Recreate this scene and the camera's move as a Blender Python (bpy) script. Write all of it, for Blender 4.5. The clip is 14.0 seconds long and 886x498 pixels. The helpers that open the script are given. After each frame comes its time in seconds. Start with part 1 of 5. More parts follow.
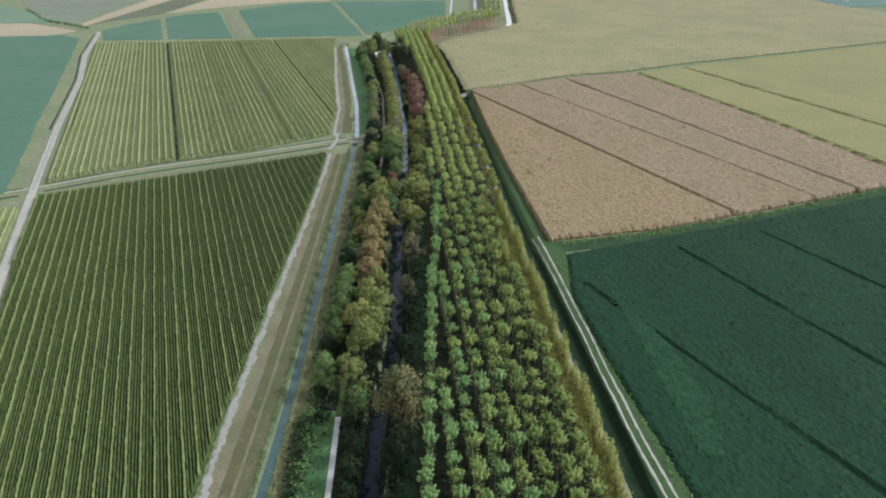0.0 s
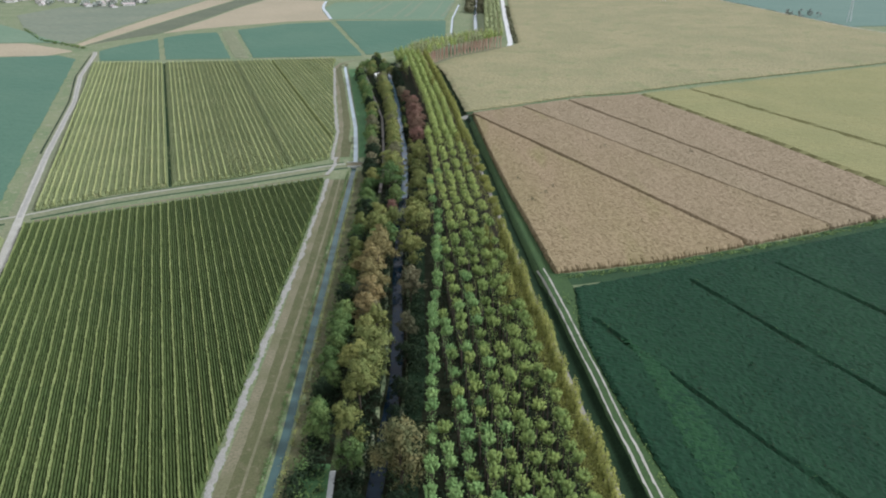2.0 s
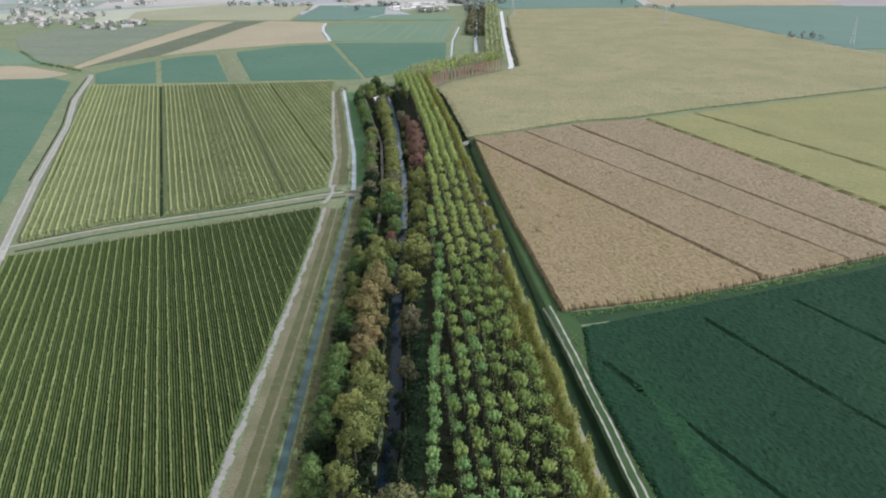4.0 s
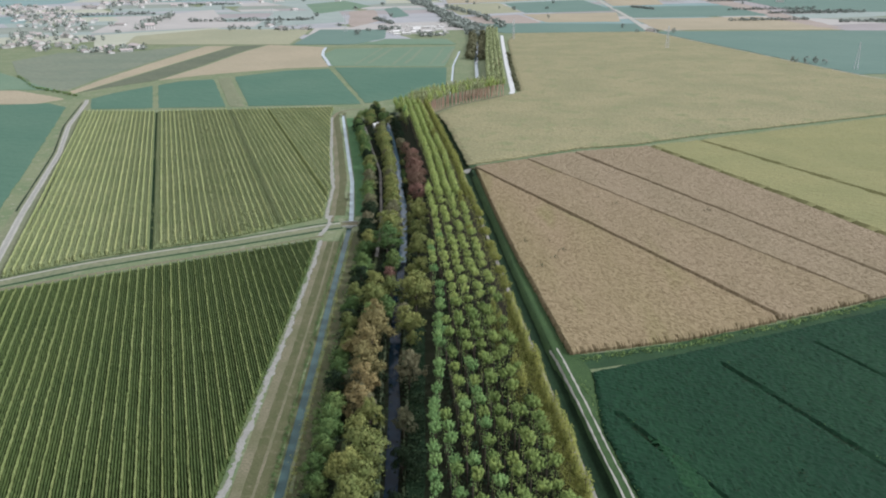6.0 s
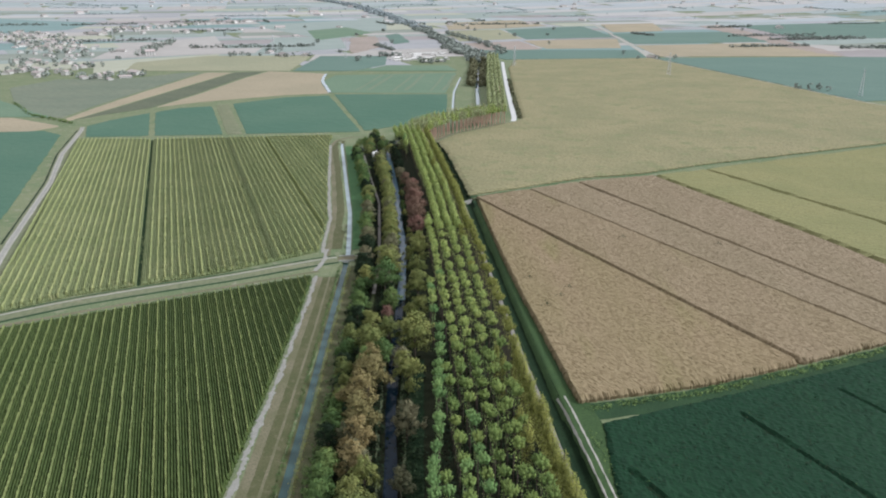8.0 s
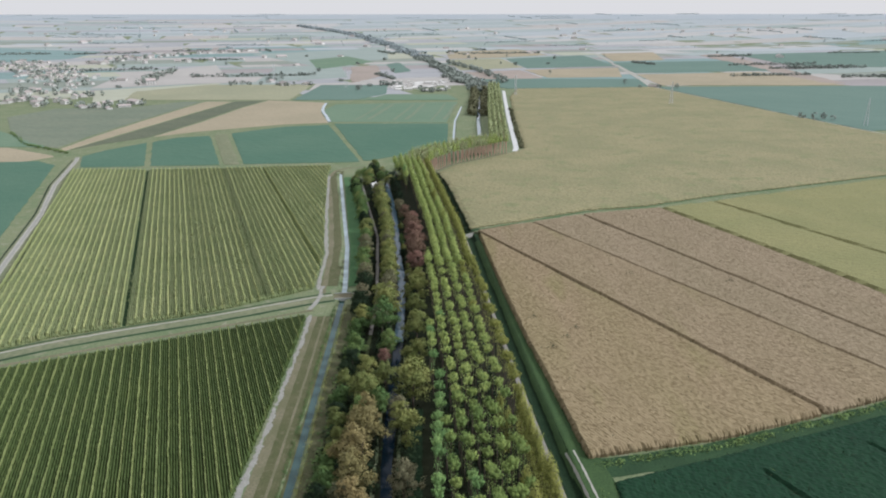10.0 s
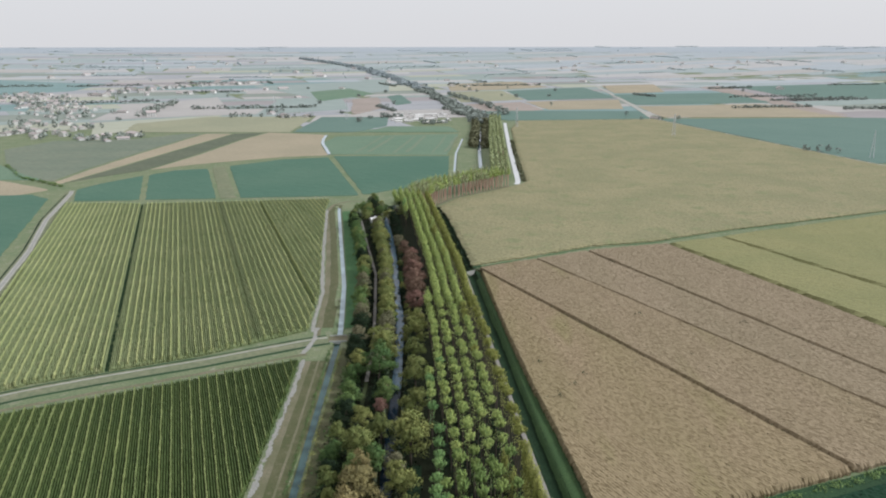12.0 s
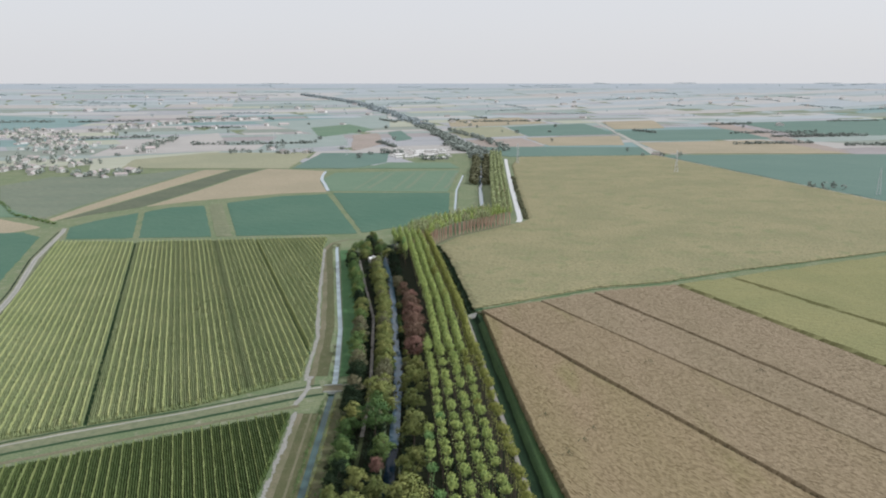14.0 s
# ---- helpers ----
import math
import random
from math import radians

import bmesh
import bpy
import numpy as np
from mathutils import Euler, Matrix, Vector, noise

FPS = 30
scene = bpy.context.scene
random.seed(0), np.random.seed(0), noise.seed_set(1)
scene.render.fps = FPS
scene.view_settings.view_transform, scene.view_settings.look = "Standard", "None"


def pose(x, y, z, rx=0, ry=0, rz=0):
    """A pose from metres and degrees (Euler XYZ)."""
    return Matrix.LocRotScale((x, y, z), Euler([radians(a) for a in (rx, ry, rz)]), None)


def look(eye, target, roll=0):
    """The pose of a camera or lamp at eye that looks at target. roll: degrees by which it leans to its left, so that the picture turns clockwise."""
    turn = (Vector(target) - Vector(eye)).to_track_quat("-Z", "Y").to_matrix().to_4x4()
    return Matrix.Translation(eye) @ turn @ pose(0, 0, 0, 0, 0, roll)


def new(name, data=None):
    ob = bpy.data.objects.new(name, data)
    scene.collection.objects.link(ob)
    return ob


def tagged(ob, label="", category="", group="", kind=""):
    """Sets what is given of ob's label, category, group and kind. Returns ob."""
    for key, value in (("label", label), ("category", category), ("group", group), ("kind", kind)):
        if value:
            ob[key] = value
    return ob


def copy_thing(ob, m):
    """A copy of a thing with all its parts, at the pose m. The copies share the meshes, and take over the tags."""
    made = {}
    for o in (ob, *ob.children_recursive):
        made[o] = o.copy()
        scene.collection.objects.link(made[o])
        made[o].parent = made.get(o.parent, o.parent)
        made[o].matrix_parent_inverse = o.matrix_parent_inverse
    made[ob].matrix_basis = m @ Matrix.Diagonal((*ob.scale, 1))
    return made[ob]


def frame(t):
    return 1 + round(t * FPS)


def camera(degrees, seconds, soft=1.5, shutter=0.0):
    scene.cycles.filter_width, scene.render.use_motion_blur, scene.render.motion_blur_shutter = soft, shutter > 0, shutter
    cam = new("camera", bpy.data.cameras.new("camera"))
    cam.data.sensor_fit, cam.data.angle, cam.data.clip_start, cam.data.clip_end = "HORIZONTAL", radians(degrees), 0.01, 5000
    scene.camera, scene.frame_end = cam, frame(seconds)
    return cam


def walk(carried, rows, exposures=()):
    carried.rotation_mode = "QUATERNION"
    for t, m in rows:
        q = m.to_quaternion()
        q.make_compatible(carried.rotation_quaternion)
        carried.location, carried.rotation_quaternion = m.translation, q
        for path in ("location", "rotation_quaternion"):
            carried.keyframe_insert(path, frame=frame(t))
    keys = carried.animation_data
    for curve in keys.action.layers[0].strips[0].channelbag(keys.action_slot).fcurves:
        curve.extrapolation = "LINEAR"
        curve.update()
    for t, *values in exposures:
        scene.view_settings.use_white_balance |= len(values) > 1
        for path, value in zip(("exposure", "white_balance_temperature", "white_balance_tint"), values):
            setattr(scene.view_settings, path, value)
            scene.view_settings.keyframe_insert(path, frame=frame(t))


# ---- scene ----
cam = camera(61.5, 14.0, soft=2.0)
# seconds, x, y, z in metres, turn about x, y, z in degrees
ROWS = [
    (0.0, 0.01, 0.06, 100.04, 64.268, -0.093, -0.064),
    (0.5, -0.09, 2.71, 100.04, 64.563, -0.104, -0.062),
    (1.0, -0.2, 5.43, 100.07, 64.871, -0.109, -0.065),
    (1.5, -0.33, 8.22, 100.11, 65.191, -0.108, -0.07),
    (2.0, -0.45, 11.06, 100.17, 65.522, -0.103, -0.076),
    (2.5, -0.57, 13.95, 100.24, 65.866, -0.095, -0.084),
    (3.0, -0.69, 16.87, 100.31, 66.221, -0.085, -0.092),
    (5.5, -1.07, 31.9, 100.61, 68.175, -0.031, -0.106),
    (6.0, -1.1, 34.94, 100.63, 68.602, -0.024, -0.1),
    (6.5, -1.1, 38.0, 100.65, 69.041, -0.019, -0.092),
    (7.0, -1.09, 41.06, 100.65, 69.493, -0.016, -0.081),
    (7.5, -1.05, 44.12, 100.64, 69.958, -0.014, -0.066),
    (8.0, -1.01, 47.19, 100.61, 70.437, -0.015, -0.049),
    (10.5, -0.62, 62.58, 100.36, 73.053, -0.041, 0.066),
    (11.0, -0.54, 65.69, 100.3, 73.625, -0.047, 0.089),
    (11.5, -0.47, 68.81, 100.26, 74.215, -0.051, 0.111),
    (12.0, -0.42, 71.95, 100.22, 74.824, -0.053, 0.13),
    (12.5, -0.39, 75.11, 100.2, 75.453, -0.051, 0.145),
    (13.0, -0.4, 78.31, 100.2, 76.102, -0.044, 0.155),
    (13.5, -0.45, 81.55, 100.24, 76.773, -0.032, 0.158),
    (14.0, -0.55, 84.83, 100.31, 77.468, -0.012, 0.152),
]
walk(cam, [(t, pose(x, y, z, rx, 0, rz) @ pose(0, 0, 0, 0, 0, roll)) for t, x, y, z, rx, roll, rz in ROWS],
     exposures=((0.0, -0.10, 5400, 12), (7.0, -0.17, 5450, 12), (14.0, -0.31, 5520, 11)))

# ---- light ----
SUN = Vector((0.98, -0.08, 0.0)).normalized() * math.cos(radians(42)) + Vector((0, 0, math.sin(radians(42))))
world = bpy.data.worlds.new("sky")
scene.world = world
world.use_nodes = True
wn = world.node_tree.nodes
wn.clear()
w_out, w_bg, w_mix, w_sky = wn.new("ShaderNodeOutputWorld"), wn.new("ShaderNodeBackground"), wn.new("ShaderNodeMix"), wn.new("ShaderNodeTexSky")
w_sky.sky_type, w_sky.sun_disc = "NISHITA", False
w_sky.sun_elevation, w_sky.sun_rotation = radians(42), math.atan2(SUN.x, SUN.y)
w_sky.air_density, w_sky.dust_density, w_sky.ozone_density = 1.0, 4.0, 1.0
w_mix.data_type = "RGBA"
w_mix.inputs[0].default_value = 0.76
w_mix.inputs[7].default_value = (12.0, 10.9, 9.45, 1)
world.node_tree.links.new(w_sky.outputs[0], w_mix.inputs[6])
world.node_tree.links.new(w_mix.outputs[2], w_bg.inputs[0])
w_bg.inputs[1].default_value = 0.10
world.node_tree.links.new(w_bg.outputs[0], w_out.inputs[0])
sun = new("sun", bpy.data.lights.new("sun", "SUN"))
sun.data.energy, sun.data.angle, sun.data.color = 3.3, radians(9.0), (1.0, 0.93, 0.82)
sun.matrix_world = look(SUN * 100, (0, 0, 0))


# ---- materials ----
def mat(name, cols, scale=0.3, fine=6.0, rough=0.9, bump=0.3, island=0.0, spec=0.25, stretch=None, turn=0.0, soft_light=0.0, obj_rand=0.0, metal=0.0, dist=0.12, mid=None):
    """A surface of the colours cols: broad patches of the first two, fine grain towards the third."""
    m = bpy.data.materials.new(name)
    m.use_nodes = True
    nt = m.node_tree
    nd, ln = nt.nodes, nt.links
    b = nd["Principled BSDF"]
    b.inputs["Roughness"].default_value = rough
    b.inputs["Specular IOR Level"].default_value = spec
    b.inputs["Metallic"].default_value = metal
    geo = nd.new("ShaderNodeNewGeometry")
    mp = nd.new("ShaderNodeMapping")
    mp.inputs["Rotation"].default_value = (0, 0, radians(turn))
    mp.inputs["Scale"].default_value = stretch or (1, 1, 1)
    ln.new(geo.outputs["Position"], mp.inputs[0])

    def noise_node(s, detail):
        n = nd.new("ShaderNodeTexNoise")
        n.inputs["Scale"].default_value, n.inputs["Detail"].default_value = s, detail
        ln.new(mp.outputs[0], n.inputs["Vector"])
        return n.outputs["Fac"]

    def ramp(src, lo, hi):
        r = nd.new("ShaderNodeMapRange")
        r.inputs["From Min"].default_value, r.inputs["From Max"].default_value = lo, hi
        ln.new(src, r.inputs["Value"])
        return r.outputs["Result"]

    def mix(fac, a, c):
        x = nd.new("ShaderNodeMix")
        x.data_type = "RGBA"
        for s, v in ((0, fac), (6, a), (7, c)):
            if isinstance(v, (tuple, list)):
                x.inputs[s].default_value = (*v, 1)
            elif isinstance(v, (int, float)):
                x.inputs[s].default_value = v
            else:
                ln.new(v, x.inputs[s])
        return x.outputs[2]

    broad = ramp(noise_node(scale, 3), 0.36, 0.64)
    grain_src = noise_node(fine, 3)
    grain = ramp(grain_src, 0.42, 0.75)
    c = mix(broad, cols[0], cols[1])
    if len(cols) > 3:
        c = mix(ramp(noise_node(mid or scale * 3.7, 2), 0.55, 0.70), c, cols[3])
    c = mix(grain, c, cols[2])
    if island:
        v = nd.new("ShaderNodeHueSaturation")
        ln.new(ramp(geo.outputs["Random Per Island"], 0, 1), v.inputs["Value"])
        rr = v.inputs["Value"].links[0].from_node
        rr.inputs["To Min"].default_value, rr.inputs["To Max"].default_value = 1 - island, 1 + island
        ln.new(c, v.inputs["Color"])
        c = v.outputs["Color"]
    if obj_rand:
        oi = nd.new("ShaderNodeObjectInfo")
        h = nd.new("ShaderNodeHueSaturation")
        r1, r2 = ramp(oi.outputs["Random"], 0, 1), ramp(oi.outputs["Random"], 1, 0)
        r1.node.inputs["To Min"].default_value, r1.node.inputs["To Max"].default_value = 1 - obj_rand, 1 + obj_rand
        r2.node.inputs["To Min"].default_value, r2.node.inputs["To Max"].default_value = 0.5 - obj_rand * 0.07, 0.5 + obj_rand * 0.07
        ln.new(r1, h.inputs["Value"])
        ln.new(r2, h.inputs["Hue"])
        ln.new(c, h.inputs["Color"])
        c = h.outputs["Color"]
    ln.new(c, b.inputs["Base Color"])
    if bump:
        bp = nd.new("ShaderNodeBump")
        bp.inputs["Strength"].default_value, bp.inputs["Distance"].default_value = bump, dist
        ln.new(grain_src, bp.inputs["Height"])
        ln.new(bp.outputs[0], b.inputs["Normal"])
    if soft_light:
        tr = nd.new("ShaderNodeBsdfTranslucent")
        ln.new(c, tr.inputs[0])
        ms = nd.new("ShaderNodeMixShader")
        ms.inputs[0].default_value = soft_light
        ln.new(b.outputs[0], ms.inputs[1])
        ln.new(tr.outputs[0], ms.inputs[2])
        ln.new(ms.outputs[0], nd["Material Output"].inputs[0])
    return m


def leaf_mat(name, a, b, c, rand=0.25):
    return mat(name, (a, b, c), scale=0.35, fine=1.6, rough=0.75, bump=0, island=0.16, soft_light=0.10, obj_rand=rand)


M = {}
M["ground"] = mat("grassland", ((0.1419, 0.1854, 0.0920), (0.1998, 0.2190, 0.1225), (0.1000, 0.1348, 0.0674), (0.2524, 0.2526, 0.1716)), 0.05, 1.3, mid=0.25)
M["grass"] = mat("lush_grass", ((0.0451, 0.0840, 0.0293), (0.0583, 0.1025, 0.0342), (0.0295, 0.0571, 0.0212)), 0.12, 2.2)
M["meadow"] = mat("bright_lawn", ((0.058, 0.128, 0.048), (0.074, 0.150, 0.056), (0.040, 0.092, 0.036)), 0.15, 2.0)
M["grass_dark"] = mat("ditch_grass", ((0.024, 0.054, 0.022), (0.036, 0.076, 0.030), (0.014, 0.036, 0.015)), 0.10, 2.0)
# Dark ditch plants; the same tone paints shade on the river-side grass.
M["ditch"] = mat("ditch_growth_and_shade", ((0.013, 0.028, 0.013), (0.020, 0.040, 0.018), (0.008, 0.016, 0.008)), 0.2, 2.0, spec=0.1)
# Floor colour driven near black to carry the shade under the crowns.
M["shade_floor"] = mat("woodland_floor", ((0.0126, 0.0168, 0.0077), (0.0182, 0.0210, 0.0105), (0.0077, 0.0098, 0.0049)), 0.15, 2.0, spec=0.1)
M["furrow"] = mat("dark_furrow", ((0.0450, 0.0578, 0.0252), (0.0600, 0.0765, 0.0308), (0.0300, 0.0374, 0.0168)), 0.2, 2.0, spec=0.1)
M["dry_grass"] = mat("dry_verge_grass", ((0.1110, 0.1106, 0.0552), (0.0834, 0.0932, 0.0394), (0.0612, 0.0670, 0.0289), (0.1444, 0.1340, 0.0788)), 0.15, 2.5)
M["lane"] = mat("worn_earth_lane", ((0.1985, 0.1795, 0.1200), (0.1398, 0.1400, 0.0765), (0.1029, 0.1005, 0.0567)), 0.10, 2.0)
M["path"] = mat("grey_earth_path", ((0.270, 0.250, 0.225), (0.235, 0.222, 0.195), (0.165, 0.155, 0.130)), 0.2, 2.5)
M["gravel"] = mat("pale_gravel", ((0.2914, 0.2876, 0.2611), (0.3406, 0.3368, 0.3065), (0.2043, 0.1983, 0.1741)), 0.35, 3.5, bump=0.6)
M["road"] = mat("farm_road", ((0.3427, 0.3391, 0.2951), (0.4189, 0.4070, 0.3618), (0.2666, 0.2616, 0.2190)), 0.15, 3.0)
M["concrete"] = mat("weathered_concrete", ((0.3777, 0.3941, 0.3777), (0.4496, 0.4692, 0.4407), (0.2968, 0.3097, 0.2968)), 0.4, 5.0)
M["bark"] = mat("grey_bark", ((0.0960, 0.0780, 0.0600), (0.1320, 0.1080, 0.0840), (0.0540, 0.0420, 0.0330)), 0.6, 6.0, bump=0.5)
M["bark_red"] = mat("reddish_bark", ((0.600, 0.390, 0.300), (0.660, 0.450, 0.360), (0.420, 0.270, 0.210)), 0.6, 5.0, bump=0.5)
M["maize"] = mat("green_maize", ((0.0659, 0.1002, 0.0263), (0.0825, 0.1175, 0.0310), (0.0386, 0.0592, 0.0165), (0.0969, 0.1279, 0.0349)), 0.05, 2.6, rough=0.8, bump=0.8, mid=0.6)
M["maize_up"] = mat("olive_maize", ((0.1966, 0.2382, 0.1035), (0.2382, 0.2738, 0.1267), (0.1249, 0.1548, 0.0690), (0.2738, 0.2858, 0.1377)), 0.04, 2.2, rough=0.8, bump=0.8, mid=0.4)
M["tassel"] = mat("pale_maize_tassels", ((0.1742, 0.2169, 0.0711), (0.2158, 0.2549, 0.0924), (0.1098, 0.1408, 0.0462)), 0.08, 2.4, rough=0.8, bump=0.5, obj_rand=0.08)
M["tassel_up"] = mat("straw_maize_tassels", ((0.3136, 0.3511, 0.1404), (0.3605, 0.3838, 0.1685), (0.2107, 0.2387, 0.0983)), 0.08, 2.4, rough=0.8, bump=0.5, obj_rand=0.08)
# Copy of the blue-green crop with distance haze in its colour.
M["teal_far"] = mat("haze_grey_teal_crop", ((0.1144, 0.1800, 0.1452), (0.1276, 0.1935, 0.1566), (0.1012, 0.1620, 0.1320)), 0.012, 0.6, bump=0.3)
M["fallow"] = mat("pale_fallow", ((0.1927, 0.2040, 0.1200), (0.1599, 0.1800, 0.1040), (0.1230, 0.1400, 0.0800), (0.2296, 0.2240, 0.1440)), 0.03, 0.6, bump=0.4, mid=0.12)
M["corn"] = mat("ripe_corn", ((0.2966, 0.2307, 0.1399), (0.2658, 0.2177, 0.1175), (0.2285, 0.1810, 0.1041), (0.2406, 0.2104, 0.0970)), 0.03, 2.2, bump=0.7, mid=0.05, stretch=(1.4923, 0.2769, 0.9328), turn=-26)
M["corn_mixed"] = mat("ripe_corn_with_green", ((0.3003, 0.2381, 0.1511), (0.2751, 0.2234, 0.1325), (0.1992, 0.1578, 0.0962), (0.2564, 0.2197, 0.1138)), 0.03, 2.2, bump=0.7, mid=0.04, stretch=(1.4923, 0.2769, 0.9328), turn=-26)
M["corn_rosy"] = mat("dry_rosy_corn", ((0.3047, 0.2454, 0.1609), (0.2790, 0.2286, 0.1448), (0.2083, 0.1692, 0.1085)), 0.03, 2.2, bump=0.7, stretch=(1.4774, 0.2811, 0.9048), turn=-26)
M["corn_y"] = mat("yellowing_corn", ((0.2455, 0.2353, 0.1030), (0.2128, 0.2139, 0.0915), (0.1473, 0.1455, 0.0649)), 0.03, 1.5, bump=0.7)
M["big"] = mat("pale_ripening_crop", ((0.2780, 0.2507, 0.1361), (0.2269, 0.2175, 0.1141), (0.1529, 0.1478, 0.0790), (0.1992, 0.2104, 0.1011)), 0.022, 0.7, bump=0.9, mid=0.07, dist=0.3)
M["beet"] = mat("dark_green_crop", ((0.0096, 0.0381, 0.0173), (0.0138, 0.0477, 0.0206), (0.0058, 0.0238, 0.0106)), 0.05, 1.5, rough=0.7, bump=0.7, spec=0.14, stretch=(1.1061, 0.2224, 0.6716), turn=-26, dist=0.3)
M["beet_pale"] = mat("wind_laid_green_crop", ((0.0163, 0.0561, 0.0216), (0.0220, 0.0668, 0.0241), (0.0106, 0.0387, 0.0164)), 0.08, 1.5, rough=0.7, bump=0.7, spec=0.14, stretch=(1.5213, 0.3162, 0.9009), turn=-26, dist=0.3)
M["teal"] = mat("blue_green_crop", ((0.0704, 0.1414, 0.0946), (0.0880, 0.1582, 0.1054), (0.0580, 0.1209, 0.0806)), 0.012, 0.8, bump=0.4)
M["green"] = mat("green_meadow", ((0.125, 0.195, 0.125), (0.15, 0.215, 0.14), (0.105, 0.165, 0.105)), 0.012, 0.6, bump=0.4)
M["mown"] = mat("mown_meadow_streak", ((0.1665, 0.2052, 0.1350), (0.1845, 0.2160, 0.1440), (0.1350, 0.1755, 0.1125)), 0.03, 0.5, bump=0.3)
M["stubble"] = mat("stubble", ((0.3520, 0.3036, 0.2090), (0.2992, 0.2668, 0.1805), (0.2464, 0.2116, 0.1425)), 0.012, 0.6, bump=0.4)
M["soil"] = mat("tilled_soil", ((0.34, 0.29, 0.25), (0.29, 0.25, 0.21), (0.24, 0.20, 0.17)), 0.012, 0.6, bump=0.4)
M["olive"] = mat("olive_stubble", ((0.150, 0.180, 0.128), (0.178, 0.202, 0.142), (0.118, 0.142, 0.102), (0.200, 0.210, 0.150)), 0.02, 0.4, bump=0.4, mid=0.05, stretch=(0.5, 1.6, 1.0), turn=55)
M["olive_dark"] = mat("dark_olive_crop", ((0.105, 0.122, 0.078), (0.128, 0.142, 0.090), (0.082, 0.096, 0.062)), 0.02, 0.4, bump=0.4, stretch=(0.5, 1.6, 1.0), turn=80)
M["yellow"] = mat("yellow_green_crop", ((0.3017, 0.2984, 0.1945), (0.2627, 0.2692, 0.1750), (0.2142, 0.2152, 0.1426)), 0.012, 0.6, bump=0.4)
M["poplar"] = leaf_mat("poplar_leaves", (0.2480, 0.3431, 0.0939), (0.3207, 0.4028, 0.1113), (0.1122, 0.1856, 0.0524), 0.14)
# Brighter poplar copy: haze and light on the further rows, put into colour.
M["poplar_mid"] = leaf_mat("haze_bright_poplar_leaves", (0.3956, 0.4801, 0.1395), (0.5114, 0.5635, 0.1655), (0.1789, 0.2597, 0.0780), 0.14)
# Yellow copy: warm sun on the edge row, put into the leaf colour.
M["poplar_y"] = leaf_mat("sun_yellow_poplar_leaves", (0.2771, 0.2981, 0.0709), (0.3284, 0.3372, 0.0795), (0.1620, 0.1863, 0.0466), 0.08)
# Greener copy: the shaded river side of the rows, put into colour.
M["poplar_g"] = leaf_mat("shade_green_poplar_leaves", (0.2193, 0.3588, 0.1196), (0.2857, 0.4252, 0.1382), (0.1064, 0.2060, 0.0691), 0.12)
# Paler, greyer poplar copy: distance haze put into the leaf colour.
M["poplar_far"] = leaf_mat("haze_pale_poplar_leaves", (0.330, 0.375, 0.185), (0.375, 0.410, 0.205), (0.230, 0.275, 0.130), 0.08)
M["leaf_green"] = leaf_mat("green_leaves", (0.1148, 0.1976, 0.0594), (0.1687, 0.2438, 0.0713), (0.0607, 0.1120, 0.0356), 0.2)
M["leaf_olive"] = leaf_mat("olive_leaves", (0.2149, 0.2535, 0.0750), (0.2845, 0.2967, 0.0912), (0.1264, 0.1607, 0.0483), 0.18)
M["leaf_grey"] = leaf_mat("grey_brown_leaves", (0.1800, 0.1800, 0.0983), (0.2306, 0.2194, 0.1191), (0.1182, 0.1182, 0.0642))
M["leaf_orange"] = leaf_mat("orange_leaves", (0.3323, 0.2680, 0.1101), (0.2976, 0.2504, 0.1101), (0.1835, 0.1636, 0.0708))
M["leaf_rusty"] = leaf_mat("rusty_olive_leaves", (0.150, 0.172, 0.072), (0.235, 0.205, 0.084), (0.080, 0.098, 0.042), 0.15)
M["leaf_red"] = leaf_mat("rust_red_leaves", (0.2290, 0.1402, 0.1010), (0.2662, 0.1692, 0.1179), (0.1385, 0.0870, 0.0631))
# Leaf colour darkened to deepen the shade between trees; hedges and weeds share it.
M["shrub"] = leaf_mat("shade_dark_shrub_leaves", (0.0144, 0.0317, 0.0115), (0.0230, 0.0446, 0.0158), (0.0072, 0.0166, 0.0065))
# Both far leaf colours are paled and greyed to carry distance haze.
M["far_tree"] = leaf_mat("haze_pale_leaves", (0.2365, 0.2695, 0.2365), (0.2750, 0.3025, 0.2640), (0.1870, 0.2200, 0.1958))
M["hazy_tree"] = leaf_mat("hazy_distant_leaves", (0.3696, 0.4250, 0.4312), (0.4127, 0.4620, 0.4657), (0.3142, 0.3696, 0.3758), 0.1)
M["white"] = mat("white_plaster", ((0.6785, 0.6694, 0.6419), (0.6052, 0.5961, 0.5685), (0.5319, 0.5135, 0.4768)), 0.3, 2.0, obj_rand=0.12)
# Clay tone greyed to carry the haze over the far village.
M["roof"] = mat("haze_greyed_clay_tiles", ((0.420, 0.370, 0.345), (0.390, 0.350, 0.330), (0.330, 0.290, 0.270)), 0.4, 3.0, obj_rand=0.3)
M["metal"] = mat("galvanised_steel", ((0.62, 0.63, 0.64), (0.56, 0.57, 0.58), (0.48, 0.49, 0.5)), 1.0, 5.0, rough=0.5, metal=0.3)


